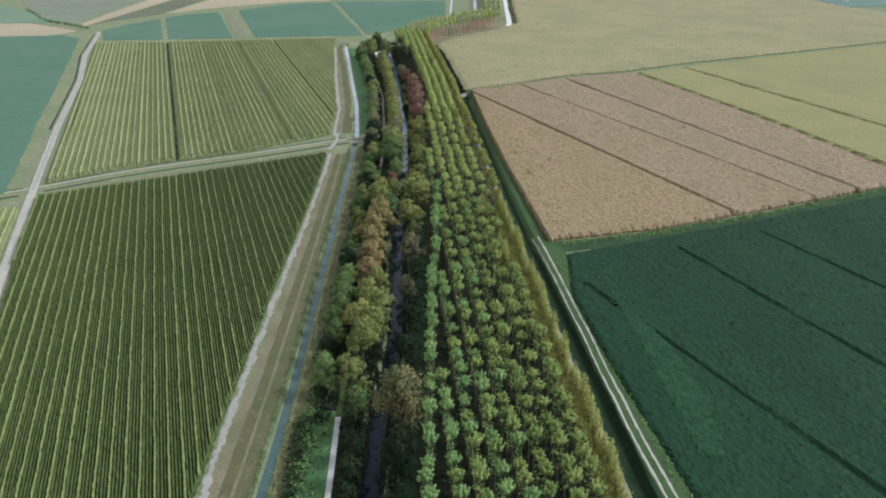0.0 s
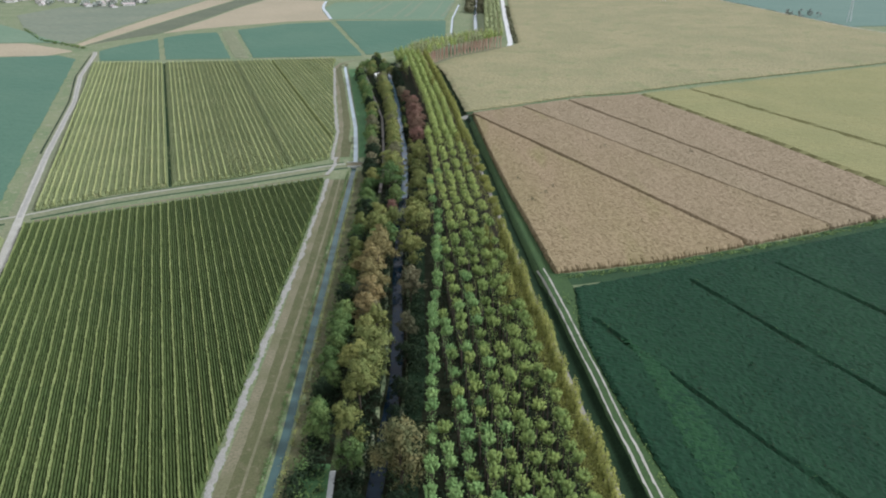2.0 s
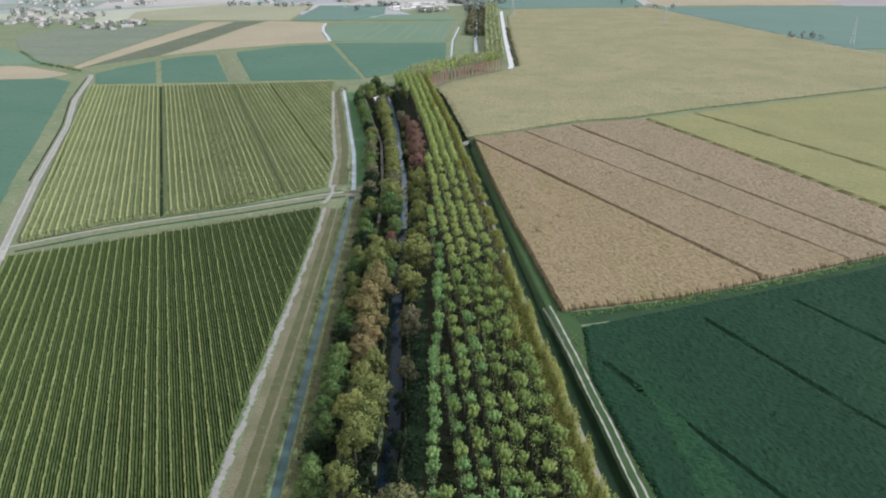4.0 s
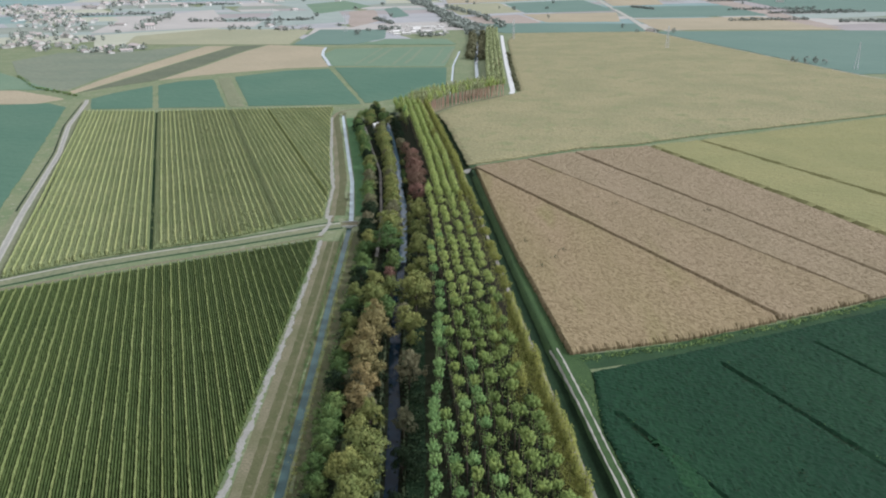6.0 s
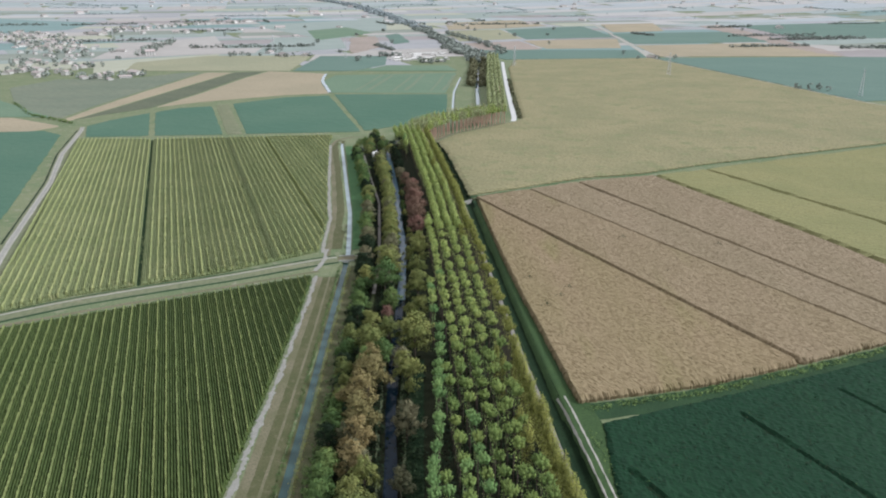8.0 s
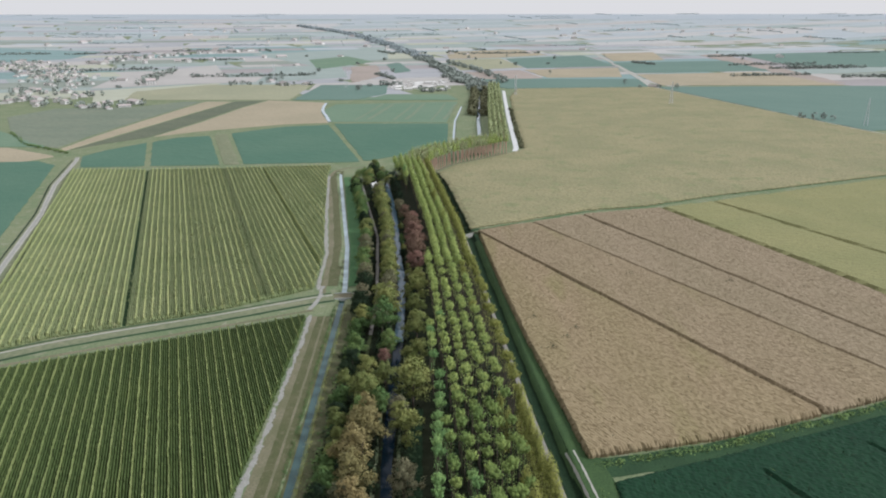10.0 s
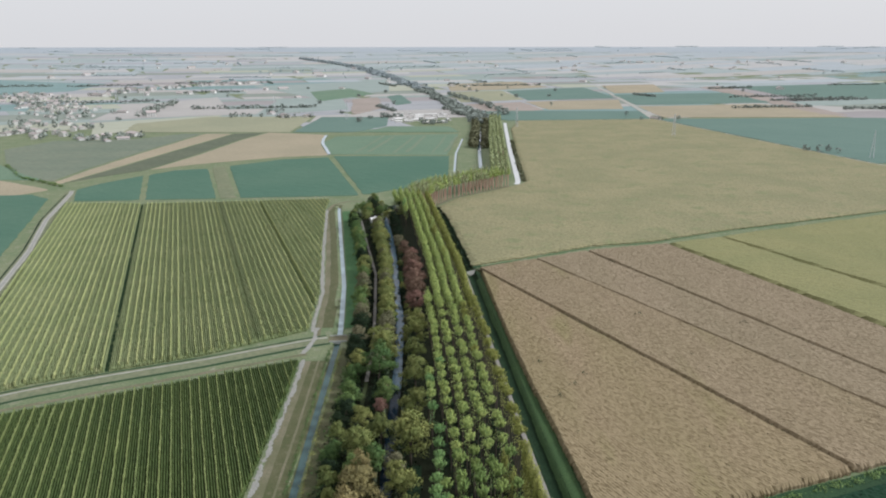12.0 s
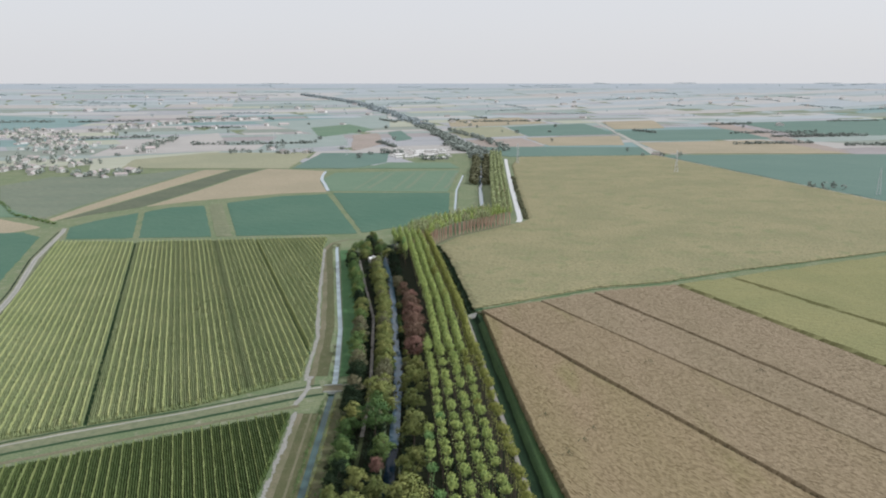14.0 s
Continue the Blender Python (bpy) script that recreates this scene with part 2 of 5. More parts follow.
def water_mat(name, col, rough, spec=0.5):
    m = bpy.data.materials.new(name)
    m.use_nodes = True
    nd, ln = m.node_tree.nodes, m.node_tree.links
    b = nd["Principled BSDF"]
    b.inputs["Base Color"].default_value = (*col, 1)
    b.inputs["Roughness"].default_value = rough
    b.inputs["IOR"].default_value = 1.33
    b.inputs["Specular IOR Level"].default_value = spec
    n, bp = nd.new("ShaderNodeTexNoise"), nd.new("ShaderNodeBump")
    geo = nd.new("ShaderNodeNewGeometry")
    ln.new(geo.outputs["Position"], n.inputs["Vector"])
    n.inputs["Scale"].default_value, n.inputs["Detail"].default_value = 1.2, 3
    bp.inputs["Strength"].default_value, bp.inputs["Distance"].default_value = 0.25, 0.05
    ln.new(n.outputs["Fac"], bp.inputs["Height"])
    ln.new(bp.outputs[0], b.inputs["Normal"])
    return m


M["canal"] = water_mat("canal_water", (0.060, 0.104, 0.100), 0.15, 0.35)
# Pale base colour carries the sky's glare on canal and river.
M["pale_water"] = water_mat("sky_pale_water", (0.30, 0.37, 0.39), 0.15)
# Blue base carries the sky's reflection where the river lies open.
M["reach"] = water_mat("sky_tinted_river_water", (0.085, 0.140, 0.180), 0.06)
M["white_gravel"] = mat("white_gravel", ((0.58, 0.59, 0.59), (0.64, 0.64, 0.63), (0.48, 0.48, 0.47)), 0.2, 2.0)
# Near-black base puts the bank trees' shade into the water; window panes reuse it.
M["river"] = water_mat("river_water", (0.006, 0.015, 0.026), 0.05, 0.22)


# ---- plan: lines on the ground ----
def line_x(pts, y):
    ys, xs = [p[1] for p in pts], [p[0] for p in pts]
    return np.interp(y, ys, xs)


CANAL = [(-32.6, -60), (-33.5, 103), (-33.5, 138), (-34.4, 170), (-35.3, 208), (-36.7, 256), (-38.0, 311), (-38.7, 328), (-40.3, 344), (-44.5, 383), (-55.6, 456), (-67.8, 537), (-69, 546)]
RIVER = [(-13, -60), (-13.5, 122), (-11.4, 159), (-12.4, 186), (-14.2, 212), (-15.2, 260), (-15.6, 298), (-17.6, 344), (-20.6, 369), (-25, 425), (-30, 470), (-35, 505), (-36, 545), (-22, 592), (6, 636), (25, 672), (31, 709), (34.6, 822), (42, 960), (48, 1060)]
FARCANAL = [(6.6, 636), (7.0, 655), (8.0, 700), (10.6, 802), (20.2, 926)]
FOOT = [(-19.5, -60), (-21.0, 103), (-22, 126), (-23.2, 200), (-24.3, 260), (-25.2, 313), (-28, 350), (-32, 398), (-41, 450), (-50, 505)]
EDGE = [(48, -60), (34.0, 100), (20.4, 252), (15.2, 318), (9.4, 391), (3.2, 445), (-5.0, 521), (-8.6, 543)]   # path beside the poplars
WALL = [(-8.6, 545), (4.2, 574), (28.4, 600), (48.2, 621)]
TRACK = [(54, 628), (56.4, 640), (65.5, 822), (76.6, 1015), (82, 1100)]
TWIN = [(60, -60), (42.2, 100), (40.0, 115), (38.3, 133), (37.1, 144), (36.1, 156), (34.6, 170), (33.1, 186), (32.2, 195), (30.8, 207), (29.6, 216)]
CORN_L = [(32.5, 213), (28.3, 254), (25.5, 278), (21.2, 323), (15.0, 401)]
LEFT_ROAD = [(-32, -60), (-95, 104), (-125.4, 186), (-140, 226), (-151.9, 259), (-179.1, 336), (-212, 437), (-240, 508), (-265, 590), (-270, 602)]


def dense(pts, step=4.0):
    out = [Vector((*pts[0], 0))]
    for a, b in zip(pts, pts[1:]):
        a, b = Vector((*a, 0)), Vector((*b, 0))
        n = max(1, int((b - a).length / step))
        out += [a.lerp(b, i / n) for i in range(1, n + 1)]
    for _ in range(3):
        out = [out[0]] + [(p + 2 * q + r) / 4 for p, q, r in zip(out, out[1:], out[2:])] + [out[-1]]
    return np.array([(p.x, p.y) for p in out])


def dist_to(pts, X, Y):
    """Distance from the points X, Y to a polyline."""
    best = np.full(X.shape, 1e9)
    for (ax, ay), (bx, by) in zip(pts, pts[1:]):
        dx, dy = bx - ax, by - ay
        t = np.clip(((X - ax) * dx + (Y - ay) * dy) / (dx * dx + dy * dy), 0, 1)
        best = np.minimum(best, np.hypot(X - ax - t * dx, Y - ay - t * dy))
    return best


def rise(x, y):
    """The plain lifts very gently towards the far distance, up to the horizon."""
    r = np.hypot(x, np.asarray(y) - 45.0)
    d = np.maximum(r - 2500.0, 0.0)
    return np.minimum(np.where(d < 400, d * d * 0.0000525, 8.4 + (d - 400) * 0.0445), 99.4)


def ground_z(x, y):
    x, y = np.asarray(x, float), np.asarray(y, float)
    z = rise(x, y)
    near = (np.abs(x) < 140) & (y > -80) & (y < 1100)
    dc = np.minimum(dist_to(CANAL, x, y), dist_to(FARCANAL, x, y))
    dr = dist_to(RIVER, x, y)
    z = z - near * 1.5 * np.clip((1.6 - dc) / 1.3, 0, 1)
    z = z - near * 2.4 * np.clip((2.9 - dr) / 2.2, 0, 1)
    ex = np.interp(y, [p[1] for p in EDGE], [p[0] for p in EDGE])
    dd = np.abs(x - ex - 3.3)
    z = z - near * (y < 530) * 1.7 * np.clip((2.5 - dd) / 1.9, 0, 1)
    return z


def mesh_of(name, verts, faces, material=None, smooth=False):
    me = bpy.data.meshes.new(name)
    me.from_pydata(verts, [], faces)
    me.update()
    if smooth:
        me.polygons.foreach_set("use_smooth", [True] * len(me.polygons))
    if material:
        me.materials.append(material)
    return me


def grid_mesh(name, xs, ys, zf, material):
    X, Y = np.meshgrid(xs, ys)
    Z = zf(X, Y)
    nx, ny = len(xs), len(ys)
    v = np.stack([X, Y, Z], -1).reshape(-1, 3)
    i = (np.arange(ny - 1)[:, None] * nx + np.arange(nx - 1)[None]).ravel()
    f = np.stack([i, i + 1, i + nx + 1, i + nx], -1)
    return mesh_of(name, v.tolist(), f.tolist(), material, True)


far_steps = lambda a, b, s: list(np.arange(a, b, s))
xs = sorted(set(far_steps(-4950, -800, 150) + far_steps(-800, -100, 25) + far_steps(-100, 75, 0.8) + far_steps(75, 800, 25) + far_steps(800, 4951, 150)))
ys = sorted(set(far_steps(-4950, -60, 300) + far_steps(-60, 60, 10) + far_steps(60, 700, 2.0) + far_steps(700, 1200, 10) + far_steps(1200, 4951, 75)))


def ground_sheet(x, y):
    """The bare sheet, a little lower where a ditch bed lies on it."""
    ex = np.interp(y, [p[1] for p in EDGE], [p[0] for p in EDGE])
    return ground_z(x, y) - 0.6 * (y > -60) * (y < 530) * np.clip((5.2 - np.abs(x - ex - 4.4)) / 0.8, 0, 1)


ground = new("ground", grid_mesh("ground", np.array(xs), np.array(ys), ground_sheet, M["ground"]))
tagged(ground, "flat farmland with rough olive-green grass between fields", "ground", kind="structure")


def ribbon(name, pts, width, material, z=0.03, step=3.0, ragged=0.0, seed=1, follow=True, cuts=3):
    """A strip of ground cover along a line. width: metres, or (left, right) offsets."""
    p = dense(pts, step)
    d = np.gradient(p, axis=0)
    d /= np.linalg.norm(d, axis=1)[:, None]
    nrm = np.stack([-d[:, 1], d[:, 0]], -1)
    lo, hi = width if isinstance(width, tuple) else (-width / 2, width / 2)
    rng = np.random.default_rng(seed)
    soft = lambda: 0.4 * rng.uniform(-1, 1, len(p)) + 1.3 * np.convolve(rng.uniform(-1, 1, len(p) + 6), np.ones(7) / 7, "valid")
    e1, e2 = lo + ragged * soft(), hi + ragged * soft()
    v = []
    for k in range(cuts + 1):
        w = e1 + (e2 - e1) * k / cuts
        q = p + nrm * w[:, None]
        zz = (ground_z(q[:, 0], q[:, 1]) if follow else rise(q[:, 0], q[:, 1])) + z
        v.append(np.c_[q, zz])
    v = np.stack(v, 1)
    n, m = v.shape[:2]
    i = (np.arange(n - 1)[:, None] * m + np.arange(m - 1)[None]).ravel()
    f = np.stack([i, i + m, i + m + 1, i + 1], -1)
    return new(name, mesh_of(name, v.reshape(-1, 3).tolist(), f.tolist(), material, True))


def structure(ob, label, category):
    return tagged(ob, label, category, kind="structure")


structure(ribbon("water", CANAL[:7] + [(-38.3, 318)], 3.0, M["canal"], -0.75, follow=False), "narrow blue-green irrigation canal with still water", "canal")
structure(ribbon("water", [(-38.4, 320.5)] + CANAL[7:], 3.0, M["pale_water"], -0.75, follow=False), "water of the upper irrigation canal, paled with sky glare", "canal")
structure(ribbon("water", RIVER[:6] + [(-15.4, 282)], 3.4, M["river"], -1.45, follow=False), "slow river between wooded banks, their shade in its colour", "river")
structure(ribbon("water", [(-15.4, 282)] + RIVER[6:], 4.3, M["reach"], -1.45, follow=False), "open reach of the slow river, sky reflection in its colour", "river")
# Strip laid over the river to paint the sky's glare.
structure(ribbon("water", [(30.5, 700), (31.6, 740), (33.4, 790), (34.8, 826)], 3.2, M["pale_water"], -1.2, follow=False), "stretch of the distant river with sky glare in its colour", "river")
structure(ribbon("water", FARCANAL, 3.6, M["pale_water"], -0.75, follow=False), "distant bright irrigation canal beside the fields", "canal")

# verges, lanes and roads, from the lowest layer up
LANE_L = [(-40.6, -60), (-40.2, 103), (-40.3, 138), (-41.2, 208), (-42.2, 256), (-43.6, 300)]
structure(ribbon("lane", LANE_L, (-5.3, 3.3), M["dry_grass"], 0.03, ragged=0.25, seed=2, cuts=12), "dry grass lane beside the canal", "lane")
structure(ribbon("lane", LANE_L, (-1.9, -1.2), M["lane"], 0.05, ragged=0.15, seed=3), "worn wheel track in dry grass", "track")
structure(ribbon("lane", LANE_L, (1.0, 3.4), M["lane"], 0.045, ragged=0.25, seed=4), "brown worn earth lane", "lane")
GRAVEL = [(-43.0, 40), (-44.0, 103), (-45.0, 131), (-45.6, 183), (-45.5, 230), (-46.2, 272), (-47.2, 301)]
structure(ribbon("pavement", GRAVEL, 1.2, M["gravel"], 0.06, step=0.6, ragged=0.8, seed=5), "ragged pale gravel strip along the row crop", "gravel")
structure(ribbon("bank", [(-29.2, -60), (-29.4, 103), (-29.8, 138), (-31.0, 208), (-32.5, 256), (-33.6, 311)], 4.2, M["dry_grass"], 0.03, ragged=0.5, seed=6), "dry grass bank of the canal", "bank")
structure(ribbon("bank", [(-33.5, 330), (-35.5, 350), (-39.5, 385), (-50, 456), (-61, 532)], 8.0, M["meadow"], 0.16, ragged=0.3, seed=7, cuts=10), "mown green grass beside the canal", "grass")
structure(ribbon("bank", [(-45.0, 330), (-48.0, 383), (-59.0, 456), (-71.5, 536), (-70, 552)], 6.6, M["dry_grass"], 0.03, ragged=0.4, seed=8), "rough grass verge beside the upper canal", "verge")
structure(ribbon("lane", [(-46.2, 322), (-48.6, 350), (-51.6, 383), (-62.4, 456), (-74.6, 530), (-73.5, 552), (-66, 563), (-52, 566)], 2.3, M["lane"], 0.045, step=1.5, ragged=0.35, seed=8), "bare earth lane curving round the upper canal", "lane")
structure(ribbon("bank", [(-49, 326), (-51.9, 369), (-61.9, 436), (-75.2, 536)], 1.5, M["gravel"], 0.05, step=1.0, ragged=0.5, seed=9), "pale gravel edge of the upper crop field", "gravel")
CROSS = [(-185, 240.5), (-153, 258), (-127, 276), (-107, 286.5), (-81, 298.5), (-46, 317.5), (-38, 320), (-31, 321)]
structure(ribbon("verge", CROSS, (-4.8, 4.4), M["grass_dark"], 0.025, ragged=0.3, seed=9), "dark green grass edge of the farm road", "verge")
structure(ribbon("road", CROSS, (-3.2, 3.4), M["fallow"], 0.04, ragged=0.25, seed=10), "grassy earth farm road between row crops", "road")
structure(ribbon("track", CROSS, (1.5, 2.3), M["road"], 0.05, ragged=0.2, seed=11), "pale wheel track of the farm road", "track")
structure(ribbon("road", [(-145, 255.5), (-120, 268.9), (-87, 285.5), (-47.0, 305.7)], 1.7, M["lane"], 0.055, step=1.0, ragged=0.3, seed=12), "narrow pale earth path at the field edge", "path")
structure(ribbon("pavement", [(-48.6, 306), (-46.6, 316), (-47.6, 330)], 1.5, M["gravel"], 0.07, step=0.8, ragged=0.5, seed=29), "pale gravel corner beside the canal", "gravel")
structure(ribbon("road", LEFT_ROAD, 8.0, M["fallow"], 0.034, ragged=0.4, seed=13), "grass verge of a farm road", "verge")
structure(ribbon("road", LEFT_ROAD, 2.8, M["road"], 0.065, ragged=0.25, seed=14), "pale farm road between fields", "road")
structure(ribbon("road", LEFT_ROAD[4:], 1.3, M["gravel"], 0.08, ragged=0.15, seed=30), "pale gravel crown of the farm road", "road")
structure(ribbon("ditch", [(x - 3.2, y) for x, y in LEFT_ROAD[5:-1]], (-0.5, 0.4), M["ditch"], 0.045, ragged=0.2, seed=24), "narrow dark ditch beside the farm road", "ditch")
# The middle stretch takes the dark furrow colour as shade under the trees.
for part_of, key, label in ((FOOT[:3], "concrete", "pale grey footpath beside green grass"), (FOOT[2:5] + [(-24.7, 284)], "furrow", "footpath under the trees with shade in its colour"), ([(-24.7, 284)] + FOOT[5:], "path", "pale grey footpath through the trees")):
    structure(ribbon("footpath", part_of, 1.15, M[key], 0.12, follow=False), label, "path")
structure(ribbon("bank", EDGE, (-9.6, -5.0), M["grass_dark"], 0.035, step=1.5, ragged=0.07, seed=15, cuts=8), "lush green ditch bank", "bank")
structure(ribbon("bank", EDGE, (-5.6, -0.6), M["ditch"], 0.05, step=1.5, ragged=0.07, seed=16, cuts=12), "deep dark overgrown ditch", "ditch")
structure(ribbon("bank", [(24.5, 206), (20.4, 252), (15.2, 318), (9.4, 391)], (-9.0, -4.4), M["grass"], 0.09, step=1.5, ragged=0.3, seed=27, cuts=8), "lighter grass strip on the ditch bank", "bank")
structure(ribbon("path", EDGE, (-0.95, 0.35), M["path"], 0.08, ragged=0.15, seed=16), "narrow pale path beside the poplars", "path")
structure(ribbon("woodland_floor", EDGE, (0.5, 40.0), M["shade_floor"], 0.03, ragged=0.2, seed=61, cuts=20), "floor under the poplars with shade in its colour", "ground")
structure(ribbon("woodland_floor", [(-18, -60), (-17.5, 103), (-16.0, 159), (-17.5, 212), (-19, 298), (-22.5, 344), (-27, 400), (-34, 450), (-42, 520)], (-16, 9.5), M["shade_floor"], 0.025, ragged=0.5, seed=62, cuts=24), "river bank under trees with shade in its colour", "ground")
structure(ribbon("bank", [(-24.4, 40), (-25.0, 103), (-25.6, 128)], 6.0, M["meadow"], 0.075, step=1.2, ragged=0.8, seed=63), "bright green grass beside the footpath", "grass")
# Near-black colour puts the poplars' shade on this grass.
structure(ribbon("bank", [(-7.2, 70), (-7.0, 120), (-6.4, 165), (-7.6, 205), (-8.2, 236)], 4.2, M["ditch"], 0.06, ragged=0.4, seed=64, cuts=6), "grass strip between river and poplars, shade in its colour", "grass")
structure(ribbon("verge", TWIN, (-6.5, 1.75), M["grass"], 0.12, ragged=0.3, seed=17, cuts=18), "grass verge of a twin-rut track", "verge")
structure(ribbon("track", TWIN, (-0.7, 0.7), M["grass"], 0.16, ragged=0.15, seed=31), "worn grass between wheel ruts", "track")
for off in (-0.95, 0.95):
    structure(ribbon("track", TWIN, (off - 0.2, off + 0.2), M["road"], 0.20, step=1.5, ragged=0.24, seed=18), "pale wheel rut of a farm track", "track")
TOP_LANE = [(9, 401), (40, 421), (75, 441.5), (111, 452), (154.5, 475), (262, 522), (420, 590)]
structure(ribbon("lane", TOP_LANE, 5.4, M["ground"], 0.05, ragged=0.5, seed=19), "green grass lane between crops", "lane")
structure(ribbon("verge", TOP_LANE, (1.6, 2.9), M["grass"], 0.07, ragged=0.4, seed=28), "dark green grass along the pale field", "verge")
structure(ribbon("lane", [(10.5, 401.5), (18, 405)], 4.0, M["gravel"], 0.08, ragged=0.3, seed=20), "pale gravel field entrance", "gravel")
structure(ribbon("path", WALL, 2.6, M["lane"], 0.05, ragged=0.3, seed=21), "bare earth path along the poplars", "path")
structure(ribbon("track", TRACK, 4.0, M["white_gravel"], 0.06, ragged=0.1, seed=22), "white gravel track beside the distant poplars", "track")
structure(ribbon("lane", [(30, 210), (36, 209), (69, 217.3), (99, 228.6), (131, 241.5), (165, 256), (330, 318)], (-4.4, 3.0), M["grass_dark"], 0.06, ragged=0.6, seed=23), "green weedy margin of the corn field", "verge")


# ---- crops ----
def inside(poly, X, Y):
    res = np.zeros(X.shape, bool)
    for (x1, y1), (x2, y2) in zip(poly, poly[1:] + poly[:1]):
        hit = (y1 > Y) != (y2 > Y)
        res ^= hit & (X < (x2 - x1) * (Y - y1) / (y2 - y1 + 1e-12) + x1)
    return res


def smooth_noise(shape, cells, rng):
    """Bilinear noise from 0 to 1 over an array."""
    g = rng.uniform(0, 1, (shape[0] // cells[0] + 3, shape[1] // cells[1] + 3))
    i, j = np.arange(shape[0]) / cells[0], np.arange(shape[1]) / cells[1]
    a, b = i.astype(int), j.astype(int)
    u, v = (i - a)[:, None], (j - b)[None]
    u, v = u * u * (3 - 2 * u), v * v * (3 - 2 * v)
    g00, g10, g01, g11 = g[a][:, b], g[a + 1][:, b], g[a][:, b + 1], g[a + 1][:, b + 1]
    return g00 * (1 - u) * (1 - v) + g10 * u * (1 - v) + g01 * (1 - u) * v + g11 * u * v


def crop(name, poly, along, du, dv, height, material, label, category="field", seed=1, base=0.0, ragged=0.0, rows=None, grooves=(), rough_h=0.12, bed="furrow", kind="structure"):
    """A standing crop as one uneven sheet with sides. along: direction of the rows; du, dv: cell along and across; rows: (pitch, depth, phase); grooves: (a, b, width, depth)."""
    rng = np.random.default_rng(seed)
    d = Vector((*along, 0)).normalized()
    ca, sa = d.x, d.y
    pu = [(x * ca + y * sa, -x * sa + y * ca) for x, y in poly]
    us = np.arange(min(p[0] for p in pu), max(p[0] for p in pu) + du, du)
    vs = np.arange(min(p[1] for p in pu), max(p[1] for p in pu) + dv, dv)
    U, V = np.meshgrid(us, vs, indexing="ij")
    shape = U.shape
    k1, k2 = max(1, int(14 / du)), max(1, int(14 / dv))
    Z = height * (1 + 0.16 * (smooth_noise(shape, (k1, k2), rng) - 0.5)) + rng.uniform(-1, 1, shape) * rough_h
    if rows:
        k = np.round((V - rows[2]) / (rows[0] / 3)).astype(int) % 3
        Z = Z - rows[1] * (k == 0) * rng.uniform(0.7, 1.1, shape)
    X, Y = U * ca - V * sa, U * sa + V * ca
    for a, b, w, depth in grooves:
        structure(ribbon("furrow", [a, b], w * 1.5, M[bed], 0.09, ragged=0.15, seed=seed), "dark furrow through the crop", "furrow")
        dist = dist_to([a, b], X, Y)
        Z = Z - depth * np.clip((w - dist) / (0.4 * w), 0, 1)
    Z = np.maximum(Z, 0.06)
    Uc, Vc = U[:-1, :-1] + du / 2, V[:-1, :-1] + dv / 2
    mask = inside(pu, Uc, Vc)
    nu, nv = shape
    idx = np.arange(nu * nv).reshape(nu, nv)
    faces = np.stack([idx[:-1, :-1], idx[1:, :-1], idx[1:, 1:], idx[:-1, 1:]], -1)[mask]
    verts = np.stack([X, Y, Z + rise(X, Y) + base], -1).reshape(-1, 3)
    pad = np.pad(mask, 1)
    sides = []
    for axis, shift, ea, eb in ((0, -1, (0, 0), (0, 1)), (0, 1, (1, 1), (1, 0)), (1, -1, (1, 0), (0, 0)), (1, 1, (0, 1), (1, 1))):
        nb = np.roll(pad, -shift, axis)[1:-1, 1:-1]
        ii, jj = np.nonzero(mask & ~nb)
        sides.append(np.stack([idx[ii + ea[0], jj + ea[1]], idx[ii + eb[0], jj + eb[1]]], -1))
    sides = np.concatenate(sides)
    low = np.unique(sides)
    # draw the outline onto the field's true edge
    bx, by = verts[low, 0], verts[low, 1]
    best, nx_, ny_ = np.full(len(low), 1e9), bx.copy(), by.copy()
    for (ax, ay), (ex, ey) in zip(poly, poly[1:] + poly[:1]):
        sx, sy = ex - ax, ey - ay
        tt = np.clip(((bx - ax) * sx + (by - ay) * sy) / (sx * sx + sy * sy), 0, 1)
        qx, qy = ax + tt * sx, ay + tt * sy
        dd = np.hypot(bx - qx, by - qy)
        near_ = dd < best
        best, nx_, ny_ = np.where(near_, dd, best), np.where(near_, qx, nx_), np.where(near_, qy, ny_)
    pull = np.where(best < 2.5 * max(du, dv), 1.0, 0.0)
    wob = ragged * 0.5
    verts[low, 0] = bx + pull * (nx_ - bx + rng.uniform(-wob, wob, len(low)))
    verts[low, 1] = by + pull * (ny_ - by + rng.uniform(-wob, wob, len(low)))
    lowv = verts[low].copy()
    lowv[:, 2] = rise(lowv[:, 0], lowv[:, 1]) - 0.1
    verts[low, 2] = rise(verts[low, 0], verts[low, 1]) + (verts[low, 2] - rise(verts[low, 0], verts[low, 1])) * 0.45
    ref = np.full(len(verts), -1)
    ref[low] = np.arange(len(low)) + len(verts)
    walls = np.stack([sides[:, 1], sides[:, 0], ref[sides[:, 0]], ref[sides[:, 1]]], -1)
    allv, allf = np.concatenate([verts, lowv]), np.concatenate([faces, walls])
    used = np.unique(allf)
    back = np.full(len(allv), -1)
    back[used] = np.arange(len(used))
    ob = new(name, mesh_of(name, allv[used].tolist(), back[allf].tolist(), material))
    return tagged(ob, label, category, kind=kind)


ROW = (0.3289, -0.9443)            # the direction of the crop rows
ROW_N = (0.9443, 0.3289)
LOW = [(-48.4, 299), (-47.6, 272), (-46.9, 230), (-46.9, 183), (-46.2, 131), (-45.4, 103), (-43.6, 60), (-75, 60), (-91, 103), (-115, 168), (-122, 186), (-131, 207), (-145.5, 250.5)]
